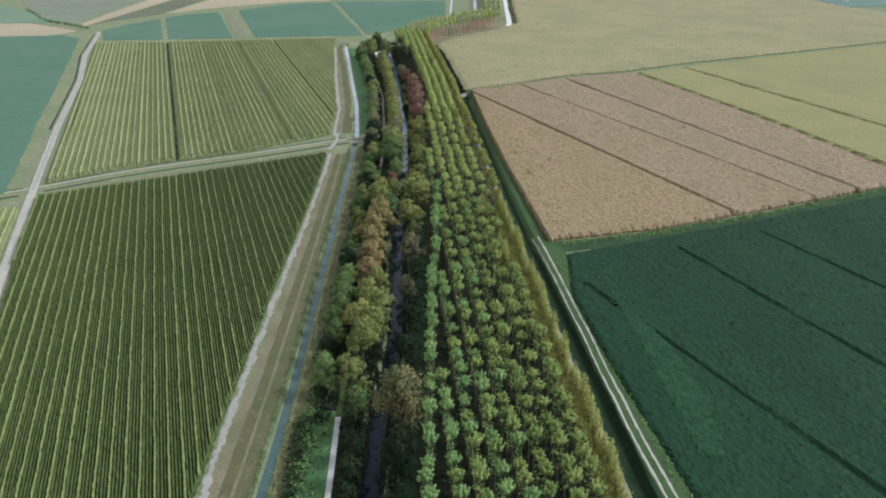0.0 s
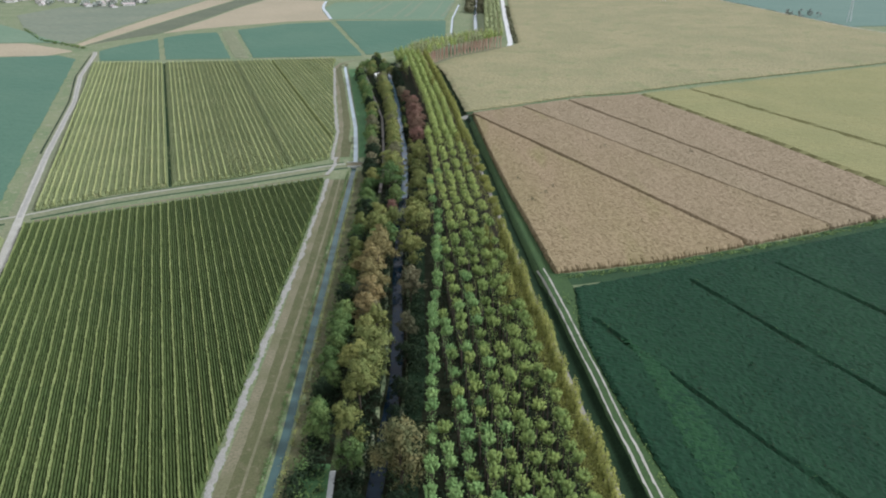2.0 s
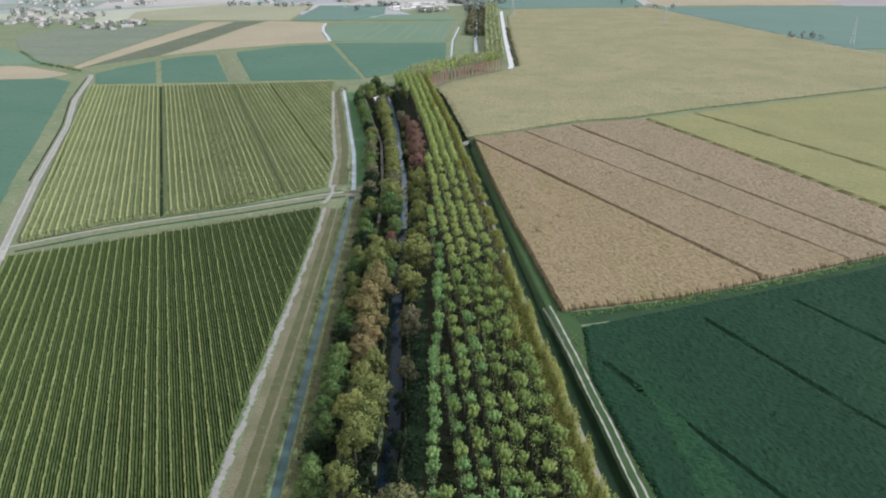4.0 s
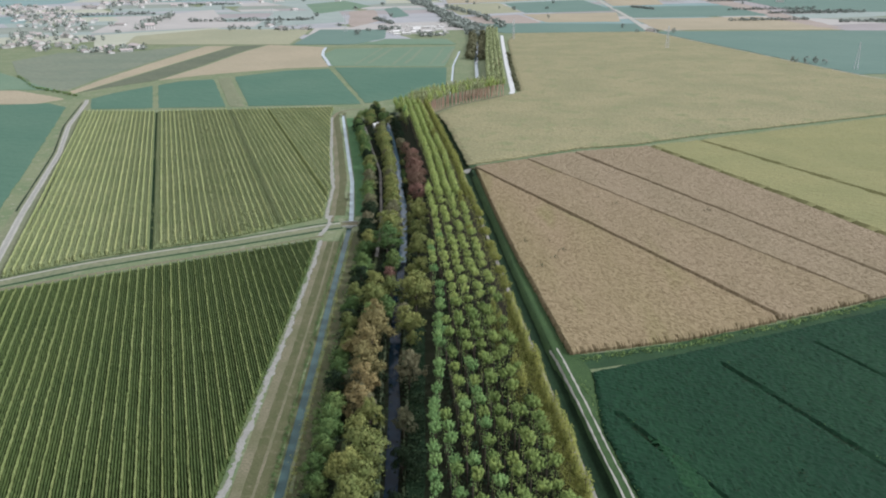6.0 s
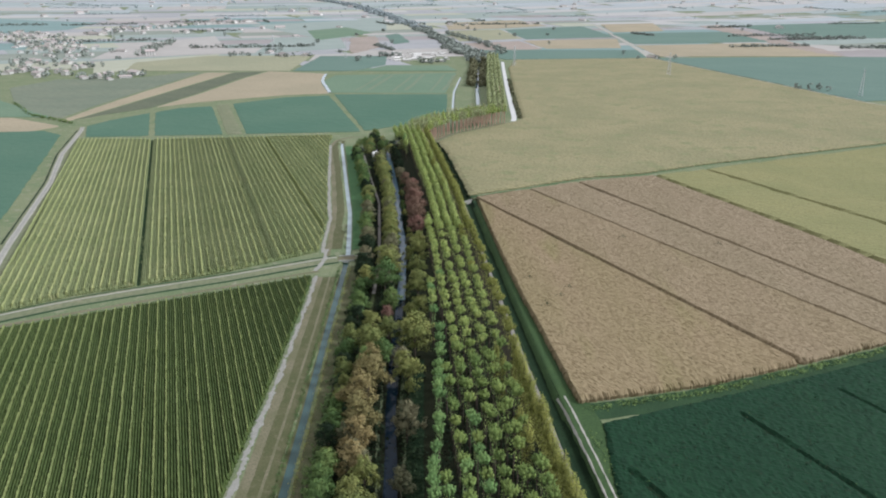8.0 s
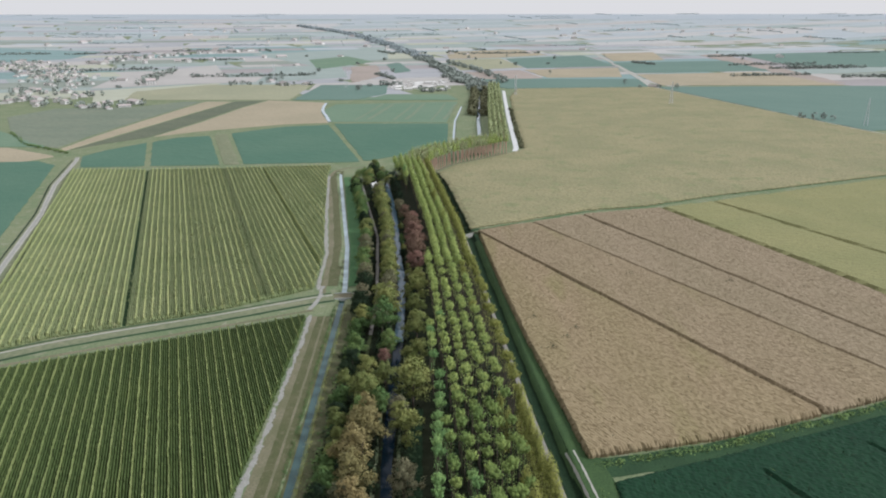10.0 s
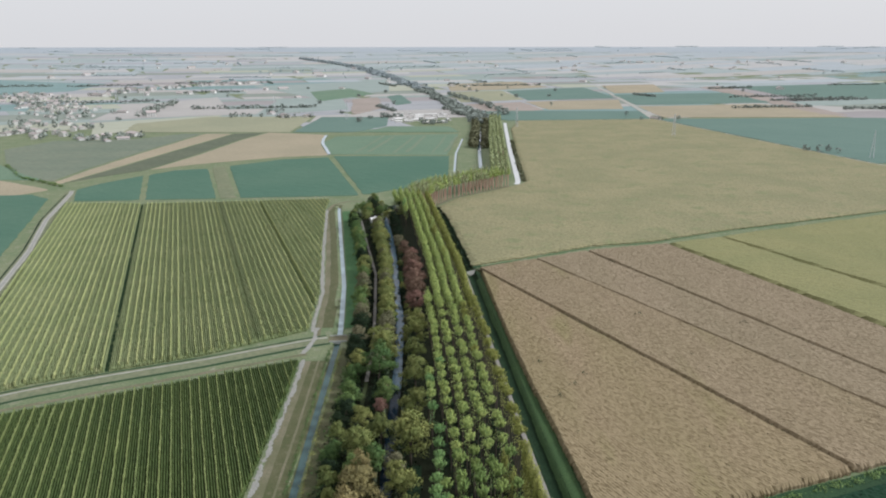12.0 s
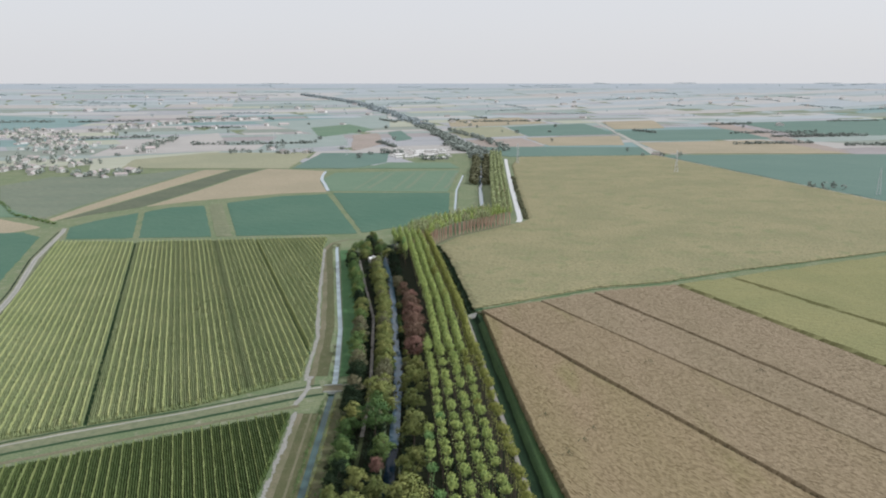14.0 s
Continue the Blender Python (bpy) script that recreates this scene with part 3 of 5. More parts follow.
UP_R = [(-50.5, 327), (-53.2, 369), (-63, 436), (-76.5, 538), (-78, 566)]
UP = UP_R + [(-125, 560), (-200, 552), (-250, 552), (-240, 522), (-206, 431), (-175.3, 347), (-149.5, 265), (-128, 282), (-108, 291.5), (-82, 304)]
SIDE = [(-146.5, 238.5), (-139.5, 219), (-131.8, 197), (-119, 162), (-112, 140), (-190, 150), (-230, 215)]


def bright_rows(poly, pitch, phase, width, height, material, label, group, seed, skip=()):
    """Each tall pale row is a thing of its own."""
    rng = np.random.default_rng(seed)
    s = [x * ROW_N[0] + y * ROW_N[1] for x, y in poly]
    k = math.ceil((min(s) - phase) / pitch)
    while phase + k * pitch < max(s):
        c = phase + k * pitch
        k += 1
        ends = []
        for (x1, y1), (x2, y2) in zip(poly, poly[1:] + poly[:1]):
            s1, s2 = x1 * ROW_N[0] + y1 * ROW_N[1], x2 * ROW_N[0] + y2 * ROW_N[1]
            if (s1 > c) != (s2 > c):
                t = (c - s1) / (s2 - s1)
                x, y = x1 + (x2 - x1) * t, y1 + (y2 - y1) * t
                ends.append(x * ROW[0] + y * ROW[1])
        ends.sort()
        if len(ends) < 2 or any(abs(c - q) < 1.2 for q in skip) or ends[-1] - ends[0] < 4:
            continue
        a, b = ends[0] + rng.uniform(0, 0.8), ends[-1] - rng.uniform(0, 0.8)
        own = rng.uniform(0.8, 1.2)
        n = int((b - a) / 0.9)
        u = np.linspace(a, b, n)
        prof = [(-0.5, 0.25), (-0.46, 0.75), (-0.2, 0.96), (0.05, 1.0), (0.3, 0.93), (0.5, 0.7), (0.5, 0.25)]
        wob = np.convolve(rng.uniform(-1, 1, n + 6), np.ones(7) / 7, "valid") * 0.22
        v = []
        for o, h in prof:
            off = c + wob + o * width * own * (1 + 0.25 * rng.uniform(-1, 1, n))
            v.append(np.c_[u * ROW[0] + off * ROW_N[0], u * ROW[1] + off * ROW_N[1], height * h * (1 + 0.12 * rng.uniform(-1, 1, n))])
        v = np.stack(v, 1)
        m = len(prof)
        i = (np.arange(n - 1)[:, None] * m + np.arange(m - 1)[None]).ravel()
        f = np.stack([i, i + 1, i + m + 1, i + m], -1).tolist() + [list(range(m - 1, -1, -1)), list(range((n - 1) * m, n * m))]
        tagged(new("crop_strip", mesh_of("crop_strip", v.reshape(-1, 3).tolist(), f, material)), label, "crop row", group)


GAP1, GAPM, GAP2 = -6.8, 41.4, 66.5
crop("field", LOW, ROW, 0.9, 0.2178, 1.75, M["maize"], "dense dark green row crop in close rows", seed=3, ragged=0.5, rows=(0.6535, 0.95, 23.917))
bright_rows(LOW, 2.614, 23.59, 0.46, 2.15, M["tassel"], "long crop row with pale yellow-green tops", "pale rows of the near field", 5)
gap_lines = []
for q in (GAP1, GAPM, GAP2):
    ends = []
    for (x1, y1), (x2, y2) in zip(UP, UP[1:] + UP[:1]):
        s1, s2 = x1 * ROW_N[0] + y1 * ROW_N[1], x2 * ROW_N[0] + y2 * ROW_N[1]
        if (s1 > q) != (s2 > q):
            t = (q - s1) / (s2 - s1)
            ends.append((x1 + (x2 - x1) * t, y1 + (y2 - y1) * t))
    ends.sort(key=lambda p: p[1])
    gap_lines.append((ends[0], ends[-1], {GAP1: 1.15, GAPM: 0.7, GAP2: 0.9}[q], 0.6 if q == GAPM else 1.75))
crop("field", UP, ROW, 1.2, 0.2192, 1.75, M["maize_up"], "olive-green row crop cut by narrow ditches", seed=4, ragged=0.5, rows=(0.6575, 1.1, 18.249), grooves=gap_lines, bed="grass_dark")
bright_rows(UP, 2.63, 17.92, 0.66, 2.2, M["tassel_up"], "long crop row with pale yellow-green tops", "pale rows of the upper field", 6, skip=(GAP1, GAPM, GAP2))
crop("field", SIDE, ROW, 1.2, 0.2192, 1.75, M["maize_up"], "olive-green row crop beside the farm road", seed=8, ragged=0.4, rows=(0.6575, 0.8, 18.249))
bright_rows(SIDE, 2.63, 17.92, 0.78, 2.2, M["tassel_up"], "long crop row with pale yellow-green tops", "pale rows of the side field", 7)

STRIP = (0.442, -0.897)
TAN = [(33.5, 212.5), (28.9, 254), (26.1, 278), (21.8, 323), (15.8, 403), (75, 434.5), (110, 445), (114.4, 446.6), (152.2, 347.2), (176.8, 271.2), (164.5, 259.5), (131, 245.5), (99, 232.5), (69, 221)]
structure(ribbon("furrow", [(115.8, 447.5), (153.5, 347.7), (178.2, 272)], 2.8, M["furrow"], 0.09, ragged=0.2, seed=19), "dark furrow between two corn fields", "furrow")
FURROWS = [((12, 409), (98.2, 234), 0.8), ((43.9, 416.8), (134, 244), 0.4), ((72.3, 429), (152.5, 253), 0.75)]


def cut(poly, a, b, gap):
    """The part of a field that lies to the left of a line, drawn back from it by gap."""
    nx, ny = -(b[1] - a[1]), b[0] - a[0]
    size = math.hypot(nx, ny)
    side = lambda p: ((p[0] - a[0]) * nx + (p[1] - a[1]) * ny) / size - gap
    out = []
    for p, q in zip(poly, poly[1:] + poly[:1]):
        sp, sq = side(p), side(q)
        if sp >= 0:
            out.append(p)
        if (sp >= 0) != (sq >= 0):
            t = sp / (sp - sq)
            out.append((p[0] + (q[0] - p[0]) * t, p[1] + (q[1] - p[1]) * t))
    return out


for n, key in enumerate(("corn", "corn_mixed", "corn_rosy", "corn_rosy")):
    piece = TAN
    if n > 0:
        a, b, g = FURROWS[n - 1]
        piece = cut(piece, a, b, g)
    if n < 3:
        a, b, g = FURROWS[n]
        piece = cut(piece, b, a, g)
        structure(ribbon("furrow", [a, b], 2.4 * g, M["furrow"], 0.09, ragged=0.15, seed=11 + n), "dark furrow through the crop", "furrow")
    crop("field", piece, STRIP, 0.8, 0.28, 2.0, M[key], "strip of ripe tan corn beside a dark furrow", seed=11 + n, ragged=0.6, rough_h=0.11, rows=(0.84, 0.15, 0.0))
crop("field", [(117, 447.5), (111, 446), (260, 514), (420, 580), (420, 360), (179.5, 273), (154.8, 348)], STRIP, 1.6, 1.5, 1.8, M["corn_y"], "yellowing corn with a dark furrow", seed=12, ragged=0.8,
     grooves=[((115.5, 449), (154, 347.8), 1.4, 1.6), ((154, 347.8), (177, 277), 1.4, 1.6), ((148, 464), (206, 330), 1.2, 1.7)])
BIG = [(12.5, 410), (8, 455), (0.5, 521), (-4.5, 545), (7, 570), (30, 595), (58, 628), (63, 640), (72, 822), (83, 1015), (102, 1124), (299, 1148), (340, 930), (379, 722), (430, 600), (262, 526), (154, 479), (111, 456.5), (75, 446)]
crop("field", BIG, (0.93, 0.36), 2.5, 2.5, 1.2, M["big"], "wide pale ripening crop field", seed=13, ragged=1.2)
DARK = [(38, 203), (69, 214.5), (99, 226), (131, 238.5), (165, 253), (235, 281), (235, 60), (52.5, 60), (46.2, 102), (41.8, 129), (38.6, 151), (35.6, 179)]
crop("field", DARK, STRIP, 0.7, 0.7, 0.85, M["beet"], "dark green leafy crop divided by furrows", seed=14, ragged=0.5,
     rough_h=0.15, bed="ditch",
     grooves=[((72.8, 206.9), (123.0, 98.5), 0.6, 0.85), ((40.0, 184.0), (86.0, 93.0), 0.65, 0.85), ((103.0, 218.5), (165, 98), 0.6, 0.85)])
LAID = [(45.6, 178.5), (52.0, 164), (56.5, 147), (58.5, 128), (55, 112), (49.6, 112), (48.6, 135), (47.4, 156)]
crop("field", LAID, STRIP, 0.7, 0.7, 0.90, M["beet_pale"], "paler wind-laid patch of the green crop", seed=15, ragged=2.2, rough_h=0.16)


# flatter fields further off
def flat(poly, key, label, h=0.35, seed=1, along=ROW, cell=4.0):
    return crop("field", poly, along, cell, cell, h if cell < 10 else 0.85, M[key], label, seed=seed, ragged=cell * 0.25)


flat([(-160, 254), (-199, 363), (-236, 470), (-272, 572), (-292, 588), (-420, 560), (-700, 470), (-640, 150), (-240, 225)], "teal", "smooth blue-green crop beside the farm road", seed=21)
flat([(-300, 585), (-287, 606), (-345, 644), (-480, 640), (-440, 575)], "stubble", "tan stubble field", seed=22)
flat([(-251, 565), (-208, 568), (-244, 668), (-262, 632), (-268, 606)], "teal", "blue-green crop divided by grass strips", seed=23)
flat([(-204, 569), (-157, 573), (-203, 704), (-228, 694), (-240, 671)], "teal", "blue-green crop divided by grass strips", seed=24)
flat([(-154, 573), (-144, 576), (-192, 717), (-200, 707)], "fallow", "pale yellow-green fallow strip", seed=25)
flat([(-141, 576), (-60, 584), (-110, 771), (-150, 757), (-188, 718)], "teal", "blue-green crop beside the poplars", seed=26)
flat([(-57, 586), (-40, 604), (2, 640), (4, 780), (-106, 779)], "teal", "blue-green crop beside the poplars", seed=27)
flat([(-110, 790), (2, 786), (16, 965), (-126, 940), (-133, 880)], "green", "green meadow with pale mown streaks", seed=28)
flat([(-250, 697), (-221, 727), (-188, 750), (-152, 774), (-112, 784), (-131, 860), (-141, 957), (-214, 981), (-227, 903), (-237, 785)], "stubble", "tan stubble field", seed=29, cell=3.0)
flat([(-291, 633), (-276, 662), (-253, 694), (-241, 785), (-231, 903), (-219, 980), (-252, 968), (-270, 812), (-281, 710)], "olive_dark", "narrow dark olive strip field", seed=30, cell=3.0)
flat([(-293, 625), (-284, 710), (-273, 812), (-255, 968), (-287, 968), (-297, 808), (-301, 699), (-300, 634)], "stubble", "narrow tan strip field", seed=31, cell=3.0)
flat([(-446, 825), (-433, 898), (-352, 913), (-312, 968), (-292, 968), (-301, 808), (-306, 704), (-305, 640), (-338, 661), (-388, 726)], "olive", "grey-green fallow field", seed=32)
flat([(-470, 640), (-345, 648), (-310, 645), (-425, 755), (-600, 800)], "green", "green meadow", seed=33)
flat([(-392, 984), (-420, 1090), (-347, 1192), (-195, 1192), (-190, 984)], "yellow", "yellow-green crop field", seed=34, cell=10)
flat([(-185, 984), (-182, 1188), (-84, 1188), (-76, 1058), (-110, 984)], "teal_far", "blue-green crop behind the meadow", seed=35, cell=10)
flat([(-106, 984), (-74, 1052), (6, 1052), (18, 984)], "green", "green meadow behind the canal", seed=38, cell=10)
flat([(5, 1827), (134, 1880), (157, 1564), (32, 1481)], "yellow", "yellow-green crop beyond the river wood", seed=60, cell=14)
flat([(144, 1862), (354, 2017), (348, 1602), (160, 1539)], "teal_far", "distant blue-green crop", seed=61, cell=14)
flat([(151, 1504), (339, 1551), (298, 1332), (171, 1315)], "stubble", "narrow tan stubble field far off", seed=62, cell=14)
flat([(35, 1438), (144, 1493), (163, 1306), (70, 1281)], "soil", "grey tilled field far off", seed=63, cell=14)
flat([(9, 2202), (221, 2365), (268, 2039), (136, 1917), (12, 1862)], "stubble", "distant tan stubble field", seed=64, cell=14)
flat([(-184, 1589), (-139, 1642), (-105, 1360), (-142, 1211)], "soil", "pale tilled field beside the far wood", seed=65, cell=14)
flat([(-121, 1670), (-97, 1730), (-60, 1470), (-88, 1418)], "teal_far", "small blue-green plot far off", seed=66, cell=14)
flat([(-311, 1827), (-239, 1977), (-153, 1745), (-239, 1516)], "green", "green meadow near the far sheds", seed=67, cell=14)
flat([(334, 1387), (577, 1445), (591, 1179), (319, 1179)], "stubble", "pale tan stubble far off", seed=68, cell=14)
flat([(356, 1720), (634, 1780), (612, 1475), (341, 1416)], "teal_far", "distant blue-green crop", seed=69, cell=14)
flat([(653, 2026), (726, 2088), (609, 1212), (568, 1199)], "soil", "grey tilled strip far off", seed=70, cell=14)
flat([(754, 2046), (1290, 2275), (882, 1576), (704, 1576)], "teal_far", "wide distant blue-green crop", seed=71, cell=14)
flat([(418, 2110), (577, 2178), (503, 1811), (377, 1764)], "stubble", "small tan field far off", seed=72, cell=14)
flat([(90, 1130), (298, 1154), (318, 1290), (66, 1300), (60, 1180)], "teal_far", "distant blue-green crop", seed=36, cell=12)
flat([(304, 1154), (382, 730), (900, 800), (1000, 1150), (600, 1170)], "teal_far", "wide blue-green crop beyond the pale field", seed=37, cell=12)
structure(ribbon("road", [(300, 1152), (318, 1290), (352, 1600), (405, 2140)], 9.0, M["road"], 0.55, step=20, follow=False), "pale straight road across the plain", "road")
structure(ribbon("road", [(301, 1150), (340, 935), (380, 724), (432, 600)], 3.2, M["road"], 0.4, step=10, follow=False), "pale farm track beside the wide field", "track")
structure(ribbon("water", [(-139, 950), (-137, 915), (-132, 875), (-122, 835), (-112, 790)], 3.4, M["pale_water"], 0.42, step=8, follow=False), "short pale curved canal between meadows", "canal")
for i in (0, 1, 3, 4, 6, 7):
    structure(ribbon("streak", [(-88 + 12.5 * i, 798 + 9 * (i % 3)), (-82 + 12.5 * i, 850), (-71 + 12 * i, 945 - 8 * (i % 2))], 2.0 + 1.6 * (i % 3), M["mown"], 0.5, step=6, ragged=0.8, seed=40 + i, follow=False), "pale mown streak in the meadow", "grass")


# ---- trees ----
def leaf_quads(centres, normals, size, rng, loose=0.5, shade=None):
    """Small leaf clumps: one bent pair of triangles at each centre, facing roughly along its normal; shade: the rounded surface of the crown there."""
    n = len(centres)
    unit = normals / (np.linalg.norm(normals, axis=1)[:, None] + 1e-9)
    nv = unit + rng.normal(0, loose, (n, 3))
    nv /= np.linalg.norm(nv, axis=1)[:, None]
    sh = unit if shade is None else shade / (np.linalg.norm(shade, axis=1)[:, None] + 1e-9)
    nv = np.where((nv * sh).sum(1)[:, None] < 0, -nv, nv)
    a = np.cross(nv, rng.normal(0, 1, (n, 3)))
    a /= np.linalg.norm(a, axis=1)[:, None]
    b = np.cross(nv, a)
    s = (size * rng.uniform(0.6, 1.35, n))[:, None]
    k = rng.uniform(0.55, 0.9, n)[:, None]
    v = np.stack([centres - a * s, centres - b * s * k + nv * s * 0.25, centres + a * s, centres + b * s * k + nv * s * 0.2], 1)
    f = np.arange(4 * n).reshape(n, 4)
    sh = sh * 0.72 + nv * 0.28
    sh /= np.linalg.norm(sh, axis=1)[:, None]
    return v.reshape(-1, 3), f, np.repeat(sh, 4, axis=0)


def leafy(name, leaves, material):
    """A mesh of leaf clumps, each turned to the light like the crown round it."""
    v, f, nrm = leaves
    me = mesh_of(name, v.tolist(), f.tolist(), material, True)
    me.normals_split_custom_set_from_vertices(nrm.tolist())
    return me


def join_leaves(pieces):
    v, f, nrm, k = [], [], [], 0
    for pv, pf, pn in pieces:
        v.append(pv)
        f.append(pf + k)
        nrm.append(pn)
        k += len(pv)
    return np.concatenate(v), np.concatenate(f), np.concatenate(nrm)


def tube(p, q, r0, r1, sides=6):
    """Vertices and faces of a tapered limb."""
    p, q = np.array(p, float), np.array(q, float)
    d = (q - p) / np.linalg.norm(q - p)
    a = np.cross(d, (0.3, 0.9, 0.2))
    a /= np.linalg.norm(a)
    b = np.cross(d, a)
    ang = np.arange(sides) * 2 * np.pi / sides
    ring = np.cos(ang)[:, None] * a + np.sin(ang)[:, None] * b
    v = np.concatenate([p + ring * r0, q + ring * r1])
    f = [[i, (i + 1) % sides, sides + (i + 1) % sides, sides + i] for i in range(sides)] + [list(range(sides - 1, -1, -1)), list(range(sides, 2 * sides))]
    return v, f


def join(pieces):
    v, f, n = [], [], 0
    for pv, pf in pieces:
        v.append(np.asarray(pv))
        f += [[i + n for i in face] for face in pf]
        n += len(pv)
    return np.concatenate(v).tolist(), f


def tuft_pieces(rng, height, width, leaves, size, foot_tilt=-0.9):
    """A young planted poplar: upswept shoots spread into one leafy tuft over a thin lower crown."""
    wood = [tube((0, 0, 0), (0.05, 0, height * 0.55), 0.16, 0.10), tube((0.05, 0, height * 0.55), (0, 0.05, height * 0.93), 0.10, 0.03)]
    n = 17
    foot, tips = [], []
    for i in range(n):
        r = width * 0.5 * math.sqrt((i + 0.3) / n) * rng.uniform(0.82, 1.16)
        ang = i * 2.4 + rng.uniform(-0.35, 0.35)
        out = np.array((math.cos(ang), math.sin(ang), 0))
        foot.append(out * r * 0.42 + np.array((0, 0, height - 2.5)))
        tips.append(out * r + np.array((0, 0, height - 1.0 * (2 * r / width) ** 1.8 + rng.uniform(-0.45, 0.25))))
        if i % 3 == 0:
            wood.append(tube((0, 0, height - 4.2), tips[-1], 0.04, 0.012, 4))
    n1 = int(leaves * 0.94)
    k = rng.integers(0, n, n1)
    A, B = np.array(foot)[k], np.array(tips)[k]
    t = rng.uniform(0.12, 1.0, n1) ** 0.75
    c1 = A + (B - A) * t[:, None] + rng.normal(0, 0.15, (n1, 3)) * np.array((1, 1, 1.2)) * (1.15 - 0.6 * t)[:, None]
    n2 = leaves - n1
    ang, zz = rng.uniform(0, 6.28, n2), rng.uniform(0.48, 0.78, n2)
    rad = width * 0.5 * rng.uniform(0.15, 0.6, n2)
    c2 = np.c_[rad * np.cos(ang), rad * np.sin(ang), zz * height]
    c = np.concatenate([c1, c2])
    nrm = np.c_[c[:, :2] * 0.4, np.full(leaves, 0.8)]
    own = c1 - (A + (B - A) * t[:, None])
    side = np.concatenate([own / (np.linalg.norm(own, axis=1)[:, None] + 1e-9) * 0.55, np.zeros((n2, 3))])
    # Normals tip down at the shoot feet, putting shade under each tuft.
    shade = np.c_[c[:, :2] / (width * 0.5) * 0.75, np.concatenate([foot_tilt + (1.1 - foot_tilt) * t, np.full(n2, -0.8)])] + side
    return wood, leaf_quads(c, nrm, size, rng, 0.42, shade)


def poplar_pieces(rng, height, width, leaves, size, first=0.30, tuft=0.90):
    """Trunk pieces and leaf clumps of one planted poplar: a tuft of upswept shoots over a narrower lower crown."""
    wood = [tube((0, 0, 0), (0.05, 0, height * 0.55), 0.16, 0.10), tube((0.05, 0, height * 0.55), (0, 0.05, height * 0.93), 0.10, 0.03)]
    base, tips = [], []
    for i in range(30):
        r = width * 0.5 * math.sqrt((i + 0.4) / 30) * rng.uniform(0.9, 1.1)
        ang = i * 2.4 + rng.uniform(-0.3, 0.3)
        out = np.array((math.cos(ang), math.sin(ang), 0))
        lift = 0.99 - 0.26 * (2 * r / width) ** 1.4 + rng.uniform(-0.02, 0.025)
        base.append(out * r * 0.5 + np.array((0, 0, height * 0.60)))
        tips.append(out * r + np.array((0, 0, height * lift)))
        if i % 3 == 0:
            wood.append(tube((0, 0, height * 0.56), tips[-1], 0.04, 0.012, 4))
    n1 = int(leaves * tuft)
    k = rng.integers(0, len(tips), n1)
    A, B = np.array(base)[k], np.array(tips)[k]
    c1 = A + (B - A) * rng.uniform(0.1, 1.04, n1)[:, None] + rng.normal(0, 0.12 * width / 3.6, (n1, 3)) * np.array((1, 1, 1.3))
    n2 = leaves - n1
    ang, zz = rng.uniform(0, 6.28, n2), rng.uniform(first, 0.66, n2)
    rad = width * 0.5 * rng.uniform(0.2, 0.7 if tuft > 0.8 else 1.0, n2)
    c2 = np.c_[rad * np.cos(ang), rad * np.sin(ang), zz * height]
    c = np.concatenate([c1, c2])
    nrm = np.c_[c[:, :2] * 0.5, np.full(leaves, 0.8)]
    shade = np.c_[c[:, :2] / (width * 0.5) * 0.9, (c[:, 2] / height - 0.55) * 2.8] + rng.normal(0, 0.18, (leaves, 3))
    return wood, leaf_quads(c, nrm, size, rng, 0.38, shade)


def broad_pieces(rng, height, width, leaves, size, low=0.2):
    """Trunk, limbs and leaf clumps of a broad-leaved tree: lobes of different size round several limbs."""
    wood = [tube((0, 0, 0), (0.1, 0, height * 0.4), 0.03 * height * 0.8, 0.018 * height)]
    lobes = []
    n = rng.integers(8, 12)
    for i in range(n):
        ang = i * 2.4 + rng.uniform(-0.5, 0.5)
        t = i / n
        rr = width * 0.5 * rng.uniform(0.35, 0.78) * (1 - 0.5 * t)
        c = np.array((rr * math.cos(ang), rr * math.sin(ang), height * (low + 0.14 + (0.72 - low) * t * rng.uniform(0.9, 1.08))))
        r = width * rng.uniform(0.20, 0.31) * (1 - 0.2 * t)
        lobes.append((c, r))
        wood.append(tube((0.1, 0, height * rng.uniform(0.25, 0.4)), c, 0.010 * height, 0.004 * height, 5))
    lobes.append((np.array((rng.uniform(-0.4, 0.4), rng.uniform(-0.4, 0.4), height * 0.84)), width * 0.2))
    # smaller sprays stand out of every lobe
    sprays = []
    for lc, lr in lobes:
        for _ in range(9):
            d = rng.normal(0, 1, 3)
            d[2] = abs(d[2]) * 0.9 - 0.25
            d /= np.linalg.norm(d)
            sprays.append((lc + d * lr * rng.uniform(0.55, 0.95), lr * rng.uniform(0.30, 0.52), lc))
    wt = np.array([q[1] ** 2 for q in sprays])
    k = rng.choice(len(sprays), leaves, p=wt / wt.sum())
    C, R, L = np.array([q[0] for q in sprays])[k], np.array([q[1] for q in sprays])[k], np.array([q[2] for q in sprays])[k]
    d = rng.normal(0, 1, (leaves, 3))
    d /= np.linalg.norm(d, axis=1)[:, None]
    d[:, 2] = np.where(d[:, 2] < -0.3, -d[:, 2], d[:, 2])
    c = C + d * (R * rng.uniform(0.55, 1.1, leaves))[:, None]
    c[:, 2] = np.minimum(c[:, 2], height)
    out = C - L
    out /= np.linalg.norm(out, axis=1)[:, None] + 1e-9
    whole = (c - np.array((0, 0, height * 0.60))) / np.array((width * 0.5, width * 0.5, height * 0.5))
    return wood, leaf_quads(c, d + np.array((0, 0, 0.35)), size, rng, 0.5, d * 0.45 + out * 0.45 + whole * 0.95)


